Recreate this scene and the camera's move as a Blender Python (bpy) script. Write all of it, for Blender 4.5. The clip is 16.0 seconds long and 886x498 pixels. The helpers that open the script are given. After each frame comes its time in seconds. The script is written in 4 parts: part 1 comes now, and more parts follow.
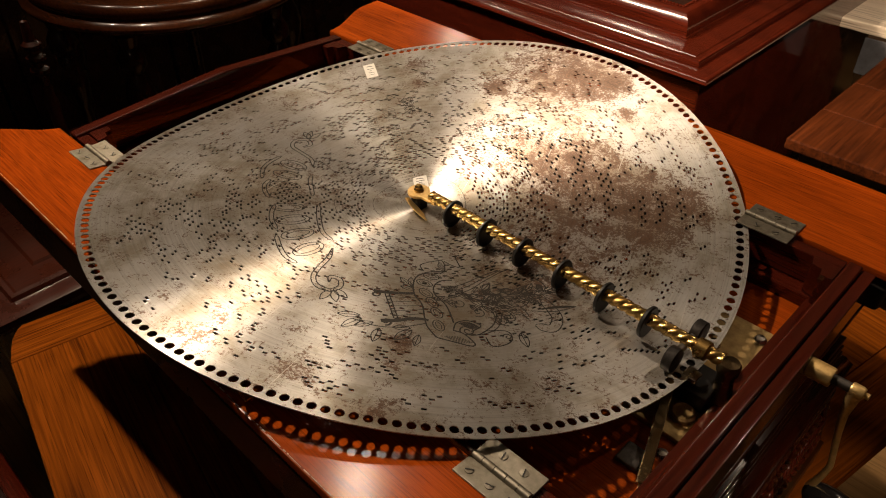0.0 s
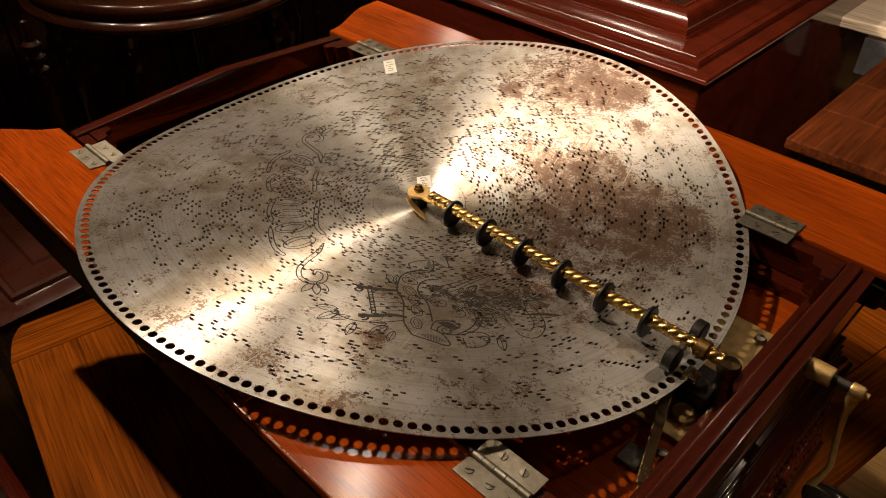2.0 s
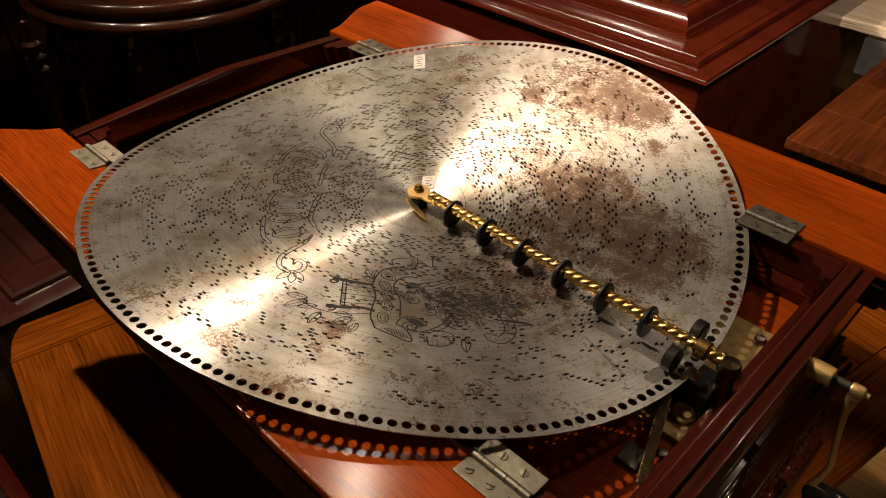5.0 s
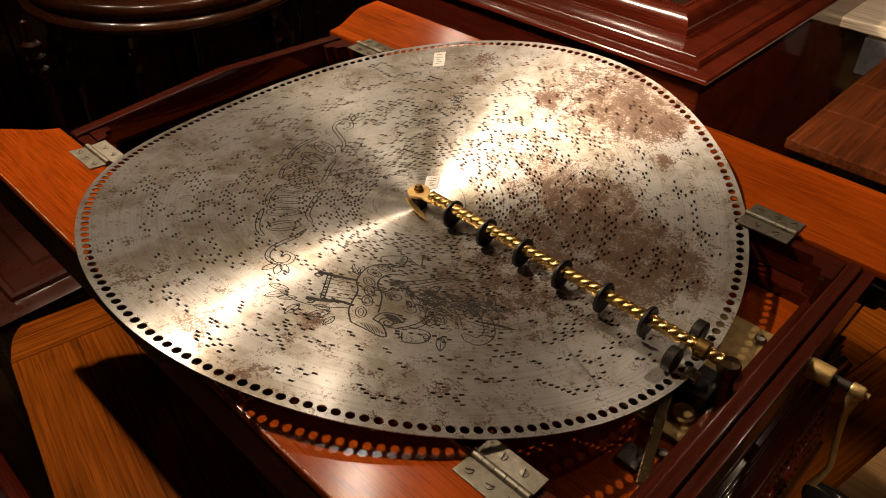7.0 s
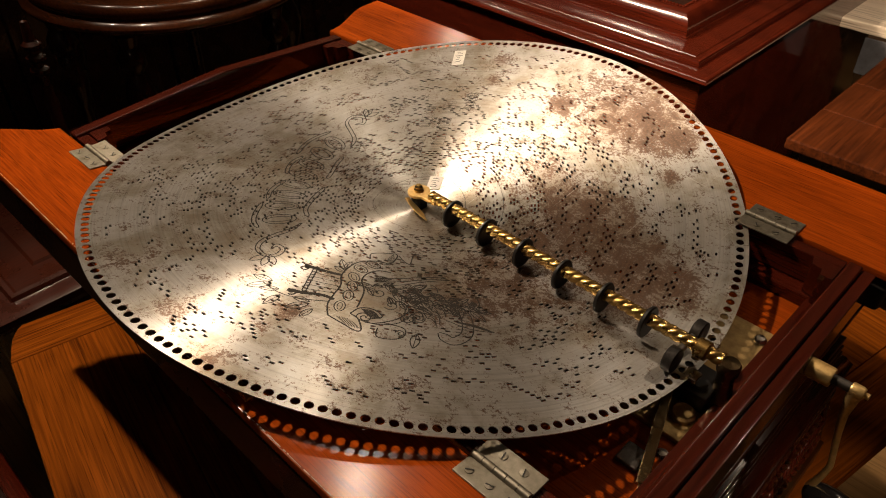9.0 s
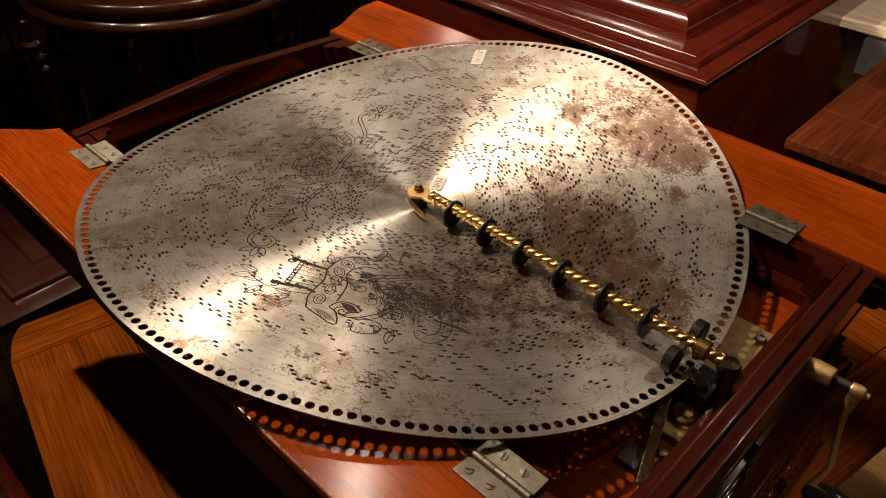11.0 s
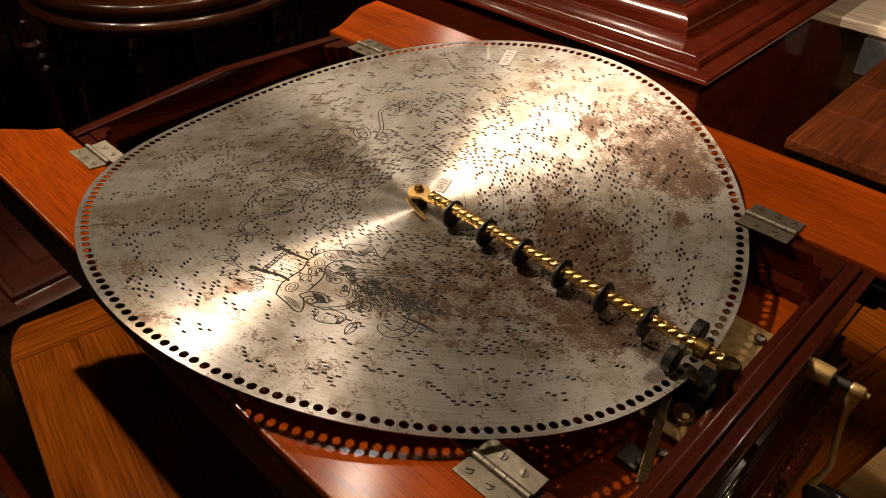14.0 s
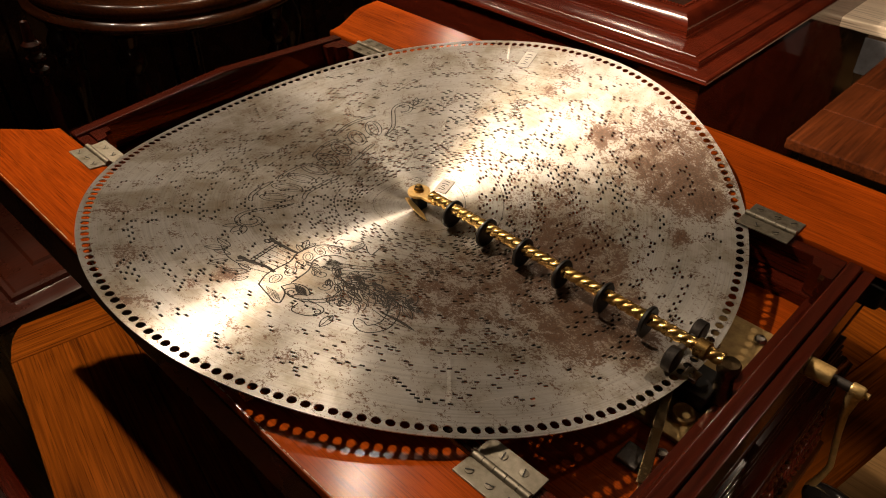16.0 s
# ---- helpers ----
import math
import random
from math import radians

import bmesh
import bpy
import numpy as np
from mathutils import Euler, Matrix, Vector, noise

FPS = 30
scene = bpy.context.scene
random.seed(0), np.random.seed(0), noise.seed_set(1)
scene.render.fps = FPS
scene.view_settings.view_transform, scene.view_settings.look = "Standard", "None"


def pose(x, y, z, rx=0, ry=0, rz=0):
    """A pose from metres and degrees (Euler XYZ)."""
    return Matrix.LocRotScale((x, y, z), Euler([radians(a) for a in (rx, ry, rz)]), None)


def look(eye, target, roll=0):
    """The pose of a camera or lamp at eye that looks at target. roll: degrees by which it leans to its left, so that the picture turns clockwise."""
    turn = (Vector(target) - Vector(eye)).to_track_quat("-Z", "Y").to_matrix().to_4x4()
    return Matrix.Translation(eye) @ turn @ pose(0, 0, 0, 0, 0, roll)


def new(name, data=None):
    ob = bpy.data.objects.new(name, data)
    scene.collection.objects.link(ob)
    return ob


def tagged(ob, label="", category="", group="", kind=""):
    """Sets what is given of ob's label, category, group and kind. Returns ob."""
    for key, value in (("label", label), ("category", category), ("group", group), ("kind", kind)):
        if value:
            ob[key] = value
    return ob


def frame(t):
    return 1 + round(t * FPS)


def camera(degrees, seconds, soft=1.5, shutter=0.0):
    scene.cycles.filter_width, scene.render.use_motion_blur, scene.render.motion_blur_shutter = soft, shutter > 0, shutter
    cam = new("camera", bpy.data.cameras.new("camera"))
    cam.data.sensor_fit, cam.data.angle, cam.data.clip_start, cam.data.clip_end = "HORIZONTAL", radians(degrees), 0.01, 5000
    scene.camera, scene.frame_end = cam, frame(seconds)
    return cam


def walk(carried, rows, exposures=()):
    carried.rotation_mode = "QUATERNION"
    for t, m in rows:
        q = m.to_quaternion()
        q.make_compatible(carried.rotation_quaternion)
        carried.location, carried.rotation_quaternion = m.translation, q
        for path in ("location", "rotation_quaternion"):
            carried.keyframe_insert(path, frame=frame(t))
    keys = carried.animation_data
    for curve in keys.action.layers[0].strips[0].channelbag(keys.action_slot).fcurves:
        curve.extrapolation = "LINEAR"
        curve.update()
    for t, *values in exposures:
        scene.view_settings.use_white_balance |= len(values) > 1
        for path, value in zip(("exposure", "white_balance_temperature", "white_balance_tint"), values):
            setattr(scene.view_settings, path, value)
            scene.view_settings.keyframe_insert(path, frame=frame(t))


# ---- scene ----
# The plan: x runs along the box towards its crank, y across it, the origin is the middle of the disc.
EYE = Vector((0.4958, -0.4666, 0.4828))
PITCH, YAW, ROLL = radians(38.571), radians(134.530), -0.107
AHEAD = Vector((math.cos(PITCH) * math.cos(YAW), math.cos(PITCH) * math.sin(YAW), -math.sin(PITCH)))
cam = camera(61.21, 16.0, soft=1.0)
STAND = look(EYE, EYE + AHEAD, ROLL)
walk(cam, [(0.0, STAND), (16.0, STAND)])

# ---- light ----
scene.view_settings.exposure = 0.0
FLOOR, CEIL = -1.0, 1.75
world = bpy.data.worlds.new("world")
scene.world = world
world.use_nodes = True
world.node_tree.nodes["Background"].inputs[0].default_value = (0.30, 0.22, 0.15, 1)
world.node_tree.nodes["Background"].inputs[1].default_value = 0.065


def spot(x, y, z, watts, radius, aim, cone, colour=(1.0, 0.768, 0.555)):
    """An unseen spotlight just under the ceiling."""
    data = bpy.data.lights.new("unseen_spot", "SPOT")
    data.energy, data.shadow_soft_size, data.color = watts, radius, colour
    data.spot_size, data.spot_blend = radians(cone), 0.6
    ob = new("unseen_spot", data)
    ob.matrix_world = look((x, y, z), aim)
    return ob


def place_bulb(x, y, z, watts, radius, colour=(1.0, 0.81, 0.60)):
    """An unseen point light under the ceiling."""
    data = bpy.data.lights.new("unseen_bulb", "POINT")
    data.energy, data.shadow_soft_size, data.color = watts, radius, colour
    ob = new("unseen_bulb", data)
    ob.location = (x, y, z)
    return ob


# first, second and last spot follow shadows and glints; the others are added to brighten
for row in [(-1.16, -0.26, 1.66, 184, 0.03, (0.08, 0.02, 0.0), 64), (-0.85, 0.95, 1.66, 17, 0.03, (0.25, -0.33, 0.0), 8), (0.74, 1.40, 1.66, 13, 0.02, (0.56, -0.02, -0.12), 20),
            (-1.75, -0.40, 1.66, 20, 0.04, (-1.08, 0.16, -0.1), 26), (-1.40, -0.50, 1.66, 300, 0.04, (-0.42, 1.00, -0.1), 30), (0.95, -0.35, 1.66, 230, 0.05, (0.20, 1.20, -0.2), 36),
            (1.30, -0.90, 1.66, 95, 0.02, (0.60, 0.0, -0.14), 11), (-1.70, 1.20, 1.66, 1.2, 0.03, (0.05, -0.20, 0.0), 20)]:
    spot(*row)
# first bulb answers a streak the disc mirrors; the other three are added fill
for row in [(-1.00, 1.70, 1.50, 1.4, 0.06), (-2.50, 2.70, 1.48, 8.0, 0.08), (1.90, -1.70, 1.45, 1.2, 0.08), (-0.75, 0.45, 1.58, 7.0, 0.05)]:
    place_bulb(*row)

# ---- materials ----


def nodes_of(name):
    m = bpy.data.materials.new(name)
    m.use_nodes = True
    nt = m.node_tree
    return m, nt, nt.nodes["Principled BSDF"]


def link(nt, a, b):
    nt.links.new(a, b)


def node(nt, kind, **values):
    n = nt.nodes.new(kind)
    for key, value in values.items():
        n.inputs[key].default_value = value
    return n


def coords(nt, scale=(1, 1, 1), turn=(0, 0, 0), space="Object"):
    tc = nt.nodes.new("ShaderNodeTexCoord")
    mp = nt.nodes.new("ShaderNodeMapping")
    mp.inputs["Scale"].default_value = scale
    mp.inputs["Rotation"].default_value = turn
    link(nt, tc.outputs[space], mp.inputs["Vector"])
    return mp.outputs["Vector"]


def noise_tex(nt, vec, scale, detail=4.0, rough=0.55, distort=0.0):
    n = node(nt, "ShaderNodeTexNoise", Scale=scale, Detail=detail, Roughness=rough, Distortion=distort)
    link(nt, vec, n.inputs["Vector"])
    return n.outputs["Fac"]


def ramp(nt, fac, stops):
    r = nt.nodes.new("ShaderNodeValToRGB")
    els = r.color_ramp.elements
    while len(els) < len(stops):
        els.new(0.5)
    for e, (at, c) in zip(els, stops):
        e.position, e.color = at, (c if len(c) == 4 else (*c, 1))
    link(nt, fac, r.inputs["Fac"])
    return r.outputs["Color"]


def grey(v):
    return (v, v, v, 1)


def mix_colour(nt, fac, a, b):
    m = nt.nodes.new("ShaderNodeMix")
    m.data_type = "RGBA"
    for sock, v in ((m.inputs[0], fac), (m.inputs[6], a), (m.inputs[7], b)):
        if hasattr(v, "is_linked"):
            link(nt, v, sock)
        else:
            sock.default_value = v
    return m.outputs[2]


def calc(nt, op, a, b=0.0):
    m = nt.nodes.new("ShaderNodeMath")
    m.operation = op
    for sock, v in ((m.inputs[0], a), (m.inputs[1], b)):
        if hasattr(v, "is_linked"):
            link(nt, v, sock)
        else:
            sock.default_value = v
    return m.outputs[0]


def bump(nt, bsdf, fac, strength, distance):
    b = node(nt, "ShaderNodeBump", Strength=strength, Distance=distance)
    link(nt, fac, b.inputs["Height"])
    link(nt, b.outputs["Normal"], bsdf.inputs["Normal"])


def wood(name, dark, light, along="x", fine=260, rough=0.3, coat=0.4, figure=9.0, gloss=0.35, sheen_rough=0.3):
    """Varnished wood with its grain along one axis."""
    m, nt, b = nodes_of(name)
    stretch = {"x": (0.028, 1, 1), "y": (1, 0.028, 1), "z": (1, 1, 0.028)}[along]
    broad = {"x": (0.16, 1, 1), "y": (1, 0.16, 1), "z": (1, 1, 0.16)}[along]
    g = noise_tex(nt, coords(nt, stretch), fine, 5, 0.6, 0.3)
    f = noise_tex(nt, coords(nt, broad), figure, 4, 0.6, 1.2)
    pores = noise_tex(nt, coords(nt, stretch), fine * 1.7, 2, 0.5)
    mixf = calc(nt, "ADD", calc(nt, "MULTIPLY", g, 0.45), calc(nt, "MULTIPLY", f, 0.55))
    c = ramp(nt, mixf, [(0.32, dark), (0.68, light)])
    pore = ramp(nt, pores, [(0.30, grey(0.35)), (0.45, grey(1.0))])
    mul = nt.nodes.new("ShaderNodeMix")
    mul.data_type, mul.blend_type = "RGBA", "MULTIPLY"
    mul.inputs[0].default_value = 0.7
    link(nt, c, mul.inputs[6])
    link(nt, pore, mul.inputs[7])
    link(nt, mul.outputs[2], b.inputs["Base Color"])
    wear = noise_tex(nt, coords(nt), 14, 5, 0.6)
    link(nt, ramp(nt, wear, [(0.3, grey(rough * 0.8)), (0.7, grey(min(1, rough * 1.35)))]), b.inputs["Roughness"])
    b.inputs["Specular IOR Level"].default_value = gloss
    b.inputs["Coat Weight"].default_value = coat
    b.inputs["Coat Roughness"].default_value = rough * sheen_rough
    bump(nt, b, pores, 0.05, 0.0006)
    return m


def metal(name, colour, stain, rough, amount=0.5, scale=60.0, relief=0.05):
    m, nt, b = nodes_of(name)
    b.inputs["Metallic"].default_value = 1.0
    n = noise_tex(nt, coords(nt), scale, 6, 0.62)
    big = noise_tex(nt, coords(nt), scale * 0.2, 4, 0.6)
    f = calc(nt, "ADD", calc(nt, "MULTIPLY", n, 0.5), calc(nt, "MULTIPLY", big, 0.5))
    link(nt, ramp(nt, f, [(0.5 - 0.2 * amount, stain), (0.5 + 0.1 * amount, colour)]), b.inputs["Base Color"])
    link(nt, ramp(nt, f, [(0.35, grey(min(1, rough * 1.8))), (0.6, grey(rough))]), b.inputs["Roughness"])
    bump(nt, b, n, relief, 0.001)
    return m


def plain(name, colour, rough=0.5, metallic=0.0, vary=0.2, scale=40.0, relief=0.05):
    m, nt, b = nodes_of(name)
    n = noise_tex(nt, coords(nt), scale, 5, 0.6)
    lo = tuple(v * (1 - vary) for v in colour)
    hi = tuple(min(1, v * (1 + vary)) for v in colour)
    link(nt, ramp(nt, n, [(0.3, lo), (0.7, hi)]), b.inputs["Base Color"])
    b.inputs["Roughness"].default_value = rough
    b.inputs["Metallic"].default_value = metallic
    bump(nt, b, n, relief, 0.001)
    return m


ORANGE_WOOD = wood("orange_satinwood", (0.120, 0.0150, 0.0011), (0.43, 0.074, 0.0048), "x", 520, 0.30, 0.55, 15, 0.0, 0.55)
MAHOGANY = wood("mahogany", (0.022, 0.0030, 0.0013), (0.088, 0.0116, 0.0040), "y", 260, 0.20, 0.9, 7, 0.2)
MAHOGANY_LONG = wood("mahogany_long", (0.022, 0.0030, 0.0013), (0.088, 0.0116, 0.0040), "x", 260, 0.20, 0.9, 7, 0.2)
DARK_WOOD = wood("dark_wood", (0.010, 0.004, 0.003), (0.035, 0.012, 0.007), "x", 180, 0.26, 0.5, 8, 0.25)
OAK = wood("brown_oak", (0.030, 0.0065, 0.0009), (0.27, 0.069, 0.0062), "x", 240, 0.5, 0.04, 13, 0.0)
OAK_CROSS = wood("brown_oak_cross", (0.030, 0.0065, 0.0009), (0.27, 0.069, 0.0062), "y", 240, 0.5, 0.04, 13, 0.0)
BRASS = metal("polished_brass", (0.82, 0.56, 0.20), (0.42, 0.26, 0.08), 0.20, 0.6, 90)
OLD_BRASS = metal("dull_brass", (0.52, 0.38, 0.17), (0.22, 0.14, 0.06), 0.38, 0.8, 70)
NICKEL = metal("worn_nickel", (0.29, 0.27, 0.22), (0.14, 0.12, 0.085), 0.40, 0.7, 80)
IRON = plain("black_iron", (0.007, 0.0065, 0.0065), 0.48, 0.0, 0.3, 90)
STEEL_DARK = metal("dark_steel", (0.17, 0.16, 0.15), (0.06, 0.05, 0.042), 0.35, 0.6, 90)
PAPER = plain("white_paper", (0.90, 0.88, 0.82), 0.7, 0, 0.08, 60)
# near-black colour for the slot tongues, standing in for shade inside the slots
SLOT_SHADE = plain("slot_shade_tongue", (0.02, 0.017, 0.014), 0.6, 0.5, 0.3, 200)
INK = plain("dark_engraving", (0.028, 0.024, 0.020), 0.55, 0.3, 0.3, 200)


def disc_steel():
    """Worn tinned steel, finely turned in rings, with brown rust in patches."""
    m, nt, b = nodes_of("worn_disc_steel")
    v = coords(nt)
    tc = nt.nodes.new("ShaderNodeTexCoord")
    tr = nt.nodes.new("ShaderNodeVectorTransform")
    tr.vector_type, tr.convert_from, tr.convert_to = "VECTOR", "OBJECT", "WORLD"
    link(nt, tc.outputs["Object"], tr.inputs[0])
    nrm = nt.nodes.new("ShaderNodeVectorMath")
    nrm.operation = "NORMALIZE"
    link(nt, tr.outputs[0], nrm.inputs[0])
    link(nt, nrm.outputs[0], b.inputs["Tangent"])
    # where rust has gathered: x, y, reach, weight on the disc at mid clip
    total = None
    for x, y, reach, w in [(x, y, reach * 1.25, w * 0.95) for x, y, reach, w in RUST + RUST2]:
        d = nt.nodes.new("ShaderNodeVectorMath")
        d.operation = "DISTANCE"
        link(nt, tc.outputs["Object"], d.inputs[0])
        d.inputs[1].default_value = (x, y, 0)
        mr = node(nt, "ShaderNodeMapRange")
        mr.interpolation_type = "SMOOTHSTEP"
        mr.inputs["From Min"].default_value, mr.inputs["From Max"].default_value = 0, reach
        mr.inputs["To Min"].default_value, mr.inputs["To Max"].default_value = w, 0
        link(nt, d.outputs["Value"], mr.inputs["Value"])
        total = mr.outputs[0] if total is None else calc(nt, "ADD", total, mr.outputs[0])
    n1 = noise_tex(nt, v, 52, 9, 0.78, 0.4)
    n2 = noise_tex(nt, v, 330, 6, 0.75)
    patchy = calc(nt, "ADD", calc(nt, "MULTIPLY", n1, 0.52), calc(nt, "MULTIPLY", n2, 0.48))
    patchy = calc(nt, "ADD", calc(nt, "MULTIPLY", calc(nt, "SUBTRACT", patchy, 0.5), 2.9), 0.455)
    f = calc(nt, "ADD", patchy, total)
    rust = ramp(nt, f, [(0.575, grey(0)), (0.635, grey(0.7)), (0.76, grey(1))])
    crust = ramp(nt, f, [(0.66, grey(0)), (0.78, grey(1))])
    veil = node(nt, "ShaderNodeMapRange")
    veil.interpolation_type = "SMOOTHSTEP"
    veil.inputs["From Min"].default_value, veil.inputs["From Max"].default_value, veil.inputs["To Max"].default_value = 0.06, 0.28, 0.46
    link(nt, calc(nt, "MULTIPLY", total, calc(nt, "ADD", 0.45, n1)), veil.inputs["Value"])
    haze = noise_tex(nt, v, 9, 5, 0.6, 0.8)
    film = noise_tex(nt, v, 30, 6, 0.7, 0.3)
    steel = ramp(nt, calc(nt, "ADD", calc(nt, "MULTIPLY", haze, 0.6), calc(nt, "MULTIPLY", film, 0.4)), [(0.36, (0.33, 0.280, 0.21)), (0.45, (0.40, 0.370, 0.315)), (0.51, (0.52, 0.505, 0.470)), (0.66, (0.62, 0.625, 0.620))])
    brown = ramp(nt, n2, [(0.35, (0.070, 0.041, 0.027)), (0.65, (0.215, 0.130, 0.086))])
    sep = nt.nodes.new("ShaderNodeSeparateXYZ")
    link(nt, tc.outputs["Object"], sep.inputs[0])
    reach_r = nt.nodes.new("ShaderNodeVectorMath")
    reach_r.operation = "LENGTH"
    link(nt, tc.outputs["Object"], reach_r.inputs[0])
    comb = nt.nodes.new("ShaderNodeCombineXYZ")
    link(nt, calc(nt, "MULTIPLY", reach_r.outputs["Value"], 420.0), comb.inputs[0])
    link(nt, calc(nt, "MULTIPLY", calc(nt, "ARCTAN2", sep.outputs[1], sep.outputs[0]), 1.2), comb.inputs[1])
    lines = noise_tex(nt, comb.outputs[0], 1.0, 4, 0.7)
    scr = ramp(nt, lines, [(0.32, grey(0.78)), (0.5, grey(1.0)), (0.72, grey(1.12))])
    # stray scratches
    s1 = noise_tex(nt, coords(nt, (1, 0.02, 1), (0, 0, 0.7)), 420, 2, 0.5)
    s2 = noise_tex(nt, coords(nt, (0.02, 1, 1), (0, 0, 0.35)), 380, 2, 0.5)
    stray = calc(nt, "MAXIMUM", ramp(nt, s1, [(0.70, grey(0)), (0.76, grey(1))]), ramp(nt, s2, [(0.71, grey(0)), (0.77, grey(1))]))
    toned = nt.nodes.new("ShaderNodeMix")
    toned.data_type, toned.blend_type = "RGBA", "MULTIPLY"
    toned.inputs[0].default_value = 1.0
    link(nt, mix_colour(nt, rust, mix_colour(nt, veil.outputs[0], steel, (0.30, 0.190, 0.135, 1)), brown), toned.inputs[6])
    link(nt, scr, toned.inputs[7])
    link(nt, mix_colour(nt, calc(nt, "MULTIPLY", stray, 0.55), toned.outputs[2], (0.75, 0.73, 0.70, 1)), b.inputs["Base Color"])
    link(nt, calc(nt, "SUBTRACT", 0.77, calc(nt, "MULTIPLY", crust, 0.24)), b.inputs["Metallic"])
    r0 = ramp(nt, haze, [(0.3, grey(0.42)), (0.7, grey(0.34))])
    link(nt, mix_colour(nt, rust, r0, grey(0.46)), b.inputs["Roughness"])
    b.inputs["Anisotropic"].default_value = 0.94
    wave = noise_tex(nt, v, 7, 3, 0.5)
    hb = calc(nt, "ADD", calc(nt, "MULTIPLY", wave, 6.0), calc(nt, "MULTIPLY", n2, 0.06))
    flat = nt.nodes.new("ShaderNodeVectorMath")
    flat.operation = "LENGTH"
    link(nt, tc.outputs["Object"], flat.inputs[0])
    # creases across the plate: start, angle, length
    for px, py, ang, long, deep in ((0.246, -0.074, -0.41, 0.056, 0.8), (-0.20, 0.215, 2.6, 0.05, 0.5)):
        mp = nt.nodes.new("ShaderNodeMapping")
        mp.inputs["Rotation"].default_value = (0, 0, -ang)
        mp.inputs["Location"].default_value = (-(math.cos(ang) * px + math.sin(ang) * py), -(-math.sin(ang) * px + math.cos(ang) * py), 0)
        link(nt, tc.outputs["Object"], mp.inputs["Vector"])
        sp = nt.nodes.new("ShaderNodeSeparateXYZ")
        link(nt, mp.outputs[0], sp.inputs[0])
        ridge = calc(nt, "MAXIMUM", calc(nt, "SUBTRACT", 1.0, calc(nt, "DIVIDE", calc(nt, "ABSOLUTE", sp.outputs[1]), 0.0030)), 0.0)
        inside_x = calc(nt, "MULTIPLY", calc(nt, "GREATER_THAN", sp.outputs[0], 0.0), calc(nt, "LESS_THAN", sp.outputs[0], long))
        hb = calc(nt, "ADD", hb, calc(nt, "MULTIPLY", calc(nt, "MULTIPLY", ridge, inside_x), deep))
    for ring in (0.0515, 0.0935, 0.248, 0.279):
        off = calc(nt, "ABSOLUTE", calc(nt, "SUBTRACT", flat.outputs["Value"], ring))
        dip = calc(nt, "MAXIMUM", calc(nt, "SUBTRACT", 1.0, calc(nt, "DIVIDE", off, 0.0006)), 0.0)
        hb = calc(nt, "ADD", hb, calc(nt, "MULTIPLY", dip, -0.10))
    bump(nt, b, hb, 0.35, 0.001)
    return m


RUST = [(0.060, 0.285, 0.100, 0.27), (0.0, 0.234, 0.024, 0.34), (0.124, 0.258, 0.070, 0.20), (0.152, 0.274, 0.024, 0.28), (-0.132, 0.264, 0.020, 0.28), (-0.108, 0.226, 0.017, 0.26),
        (0.038, 0.146, 0.070, 0.12), (0.129, 0.123, 0.070, 0.19), (0.192, 0.089, 0.090, 0.23), (0.254, 0.068, 0.070, 0.20), (0.277, 0.110, 0.035, 0.14), (0.126, 0.042, 0.055, 0.14),
        (0.121, -0.031, 0.055, 0.11), (0.175, -0.010, 0.065, 0.18), (0.190, -0.068, 0.070, 0.12), (0.110, -0.085, 0.085, 0.04), (0.080, 0.085, 0.080, 0.08), (0.254, 0.005, 0.055, 0.09), (0.175, 0.216, 0.016, 0.28), (-0.117, -0.019, 0.080, 0.10)]
RUST2 = [(0.090, -0.228, 0.017, 0.34), (-0.050, -0.305, 0.030, 0.17), (0.115, -0.307, 0.025, 0.20), (0.037, -0.304, 0.035, 0.17), (0.195, -0.226, 0.040, 0.08), (0.224, -0.204, 0.025, 0.12),
         (0.095, -0.253, 0.013, 0.22), (-0.261, 0.139, 0.035, 0.08), (-0.151, -0.090, 0.060, 0.05), (-0.225, -0.233, 0.060, 0.05), (0.150, -0.110, 0.055, 0.10)]
DISC_STEEL = disc_steel()

# ---- building helpers ----


def part(name, bm, material, parent=None, label=""):
    me = bpy.data.meshes.new(name)
    bm.normal_update()
    bm.to_mesh(me)
    bm.free()
    me.materials.append(material)
    ob = new(name, me)
    if parent is not None:
        ob.parent = parent
    return tagged(ob, label)


def empty(name, at=(0, 0, 0)):
    ob = new(name)
    ob.empty_display_size = 0.05
    ob.location = at
    return ob


def smooth(ob, degrees=40):
    for f in ob.data.polygons:
        f.use_smooth = True
    ob.data.set_sharp_from_angle(angle=radians(degrees))
    level = ob.modifiers.new("face_normals", "WEIGHTED_NORMAL")
    level.keep_sharp, level.weight = True, 90
    return ob


def box(x0, x1, y0, y1, z0, z1, bevel=0.0, bm=None):
    bm = bm or bmesh.new()
    vs = bmesh.ops.create_cube(bm, size=1, matrix=Matrix.Translation(((x0 + x1) / 2, (y0 + y1) / 2, (z0 + z1) / 2)) @ Matrix.Diagonal((x1 - x0, y1 - y0, z1 - z0, 1)))["verts"]
    if bevel:
        es = list({e for v in vs for e in v.link_edges})
        bmesh.ops.bevel(bm, geom=es, offset=bevel, segments=2, profile=0.5, affect="EDGES")
    return bm


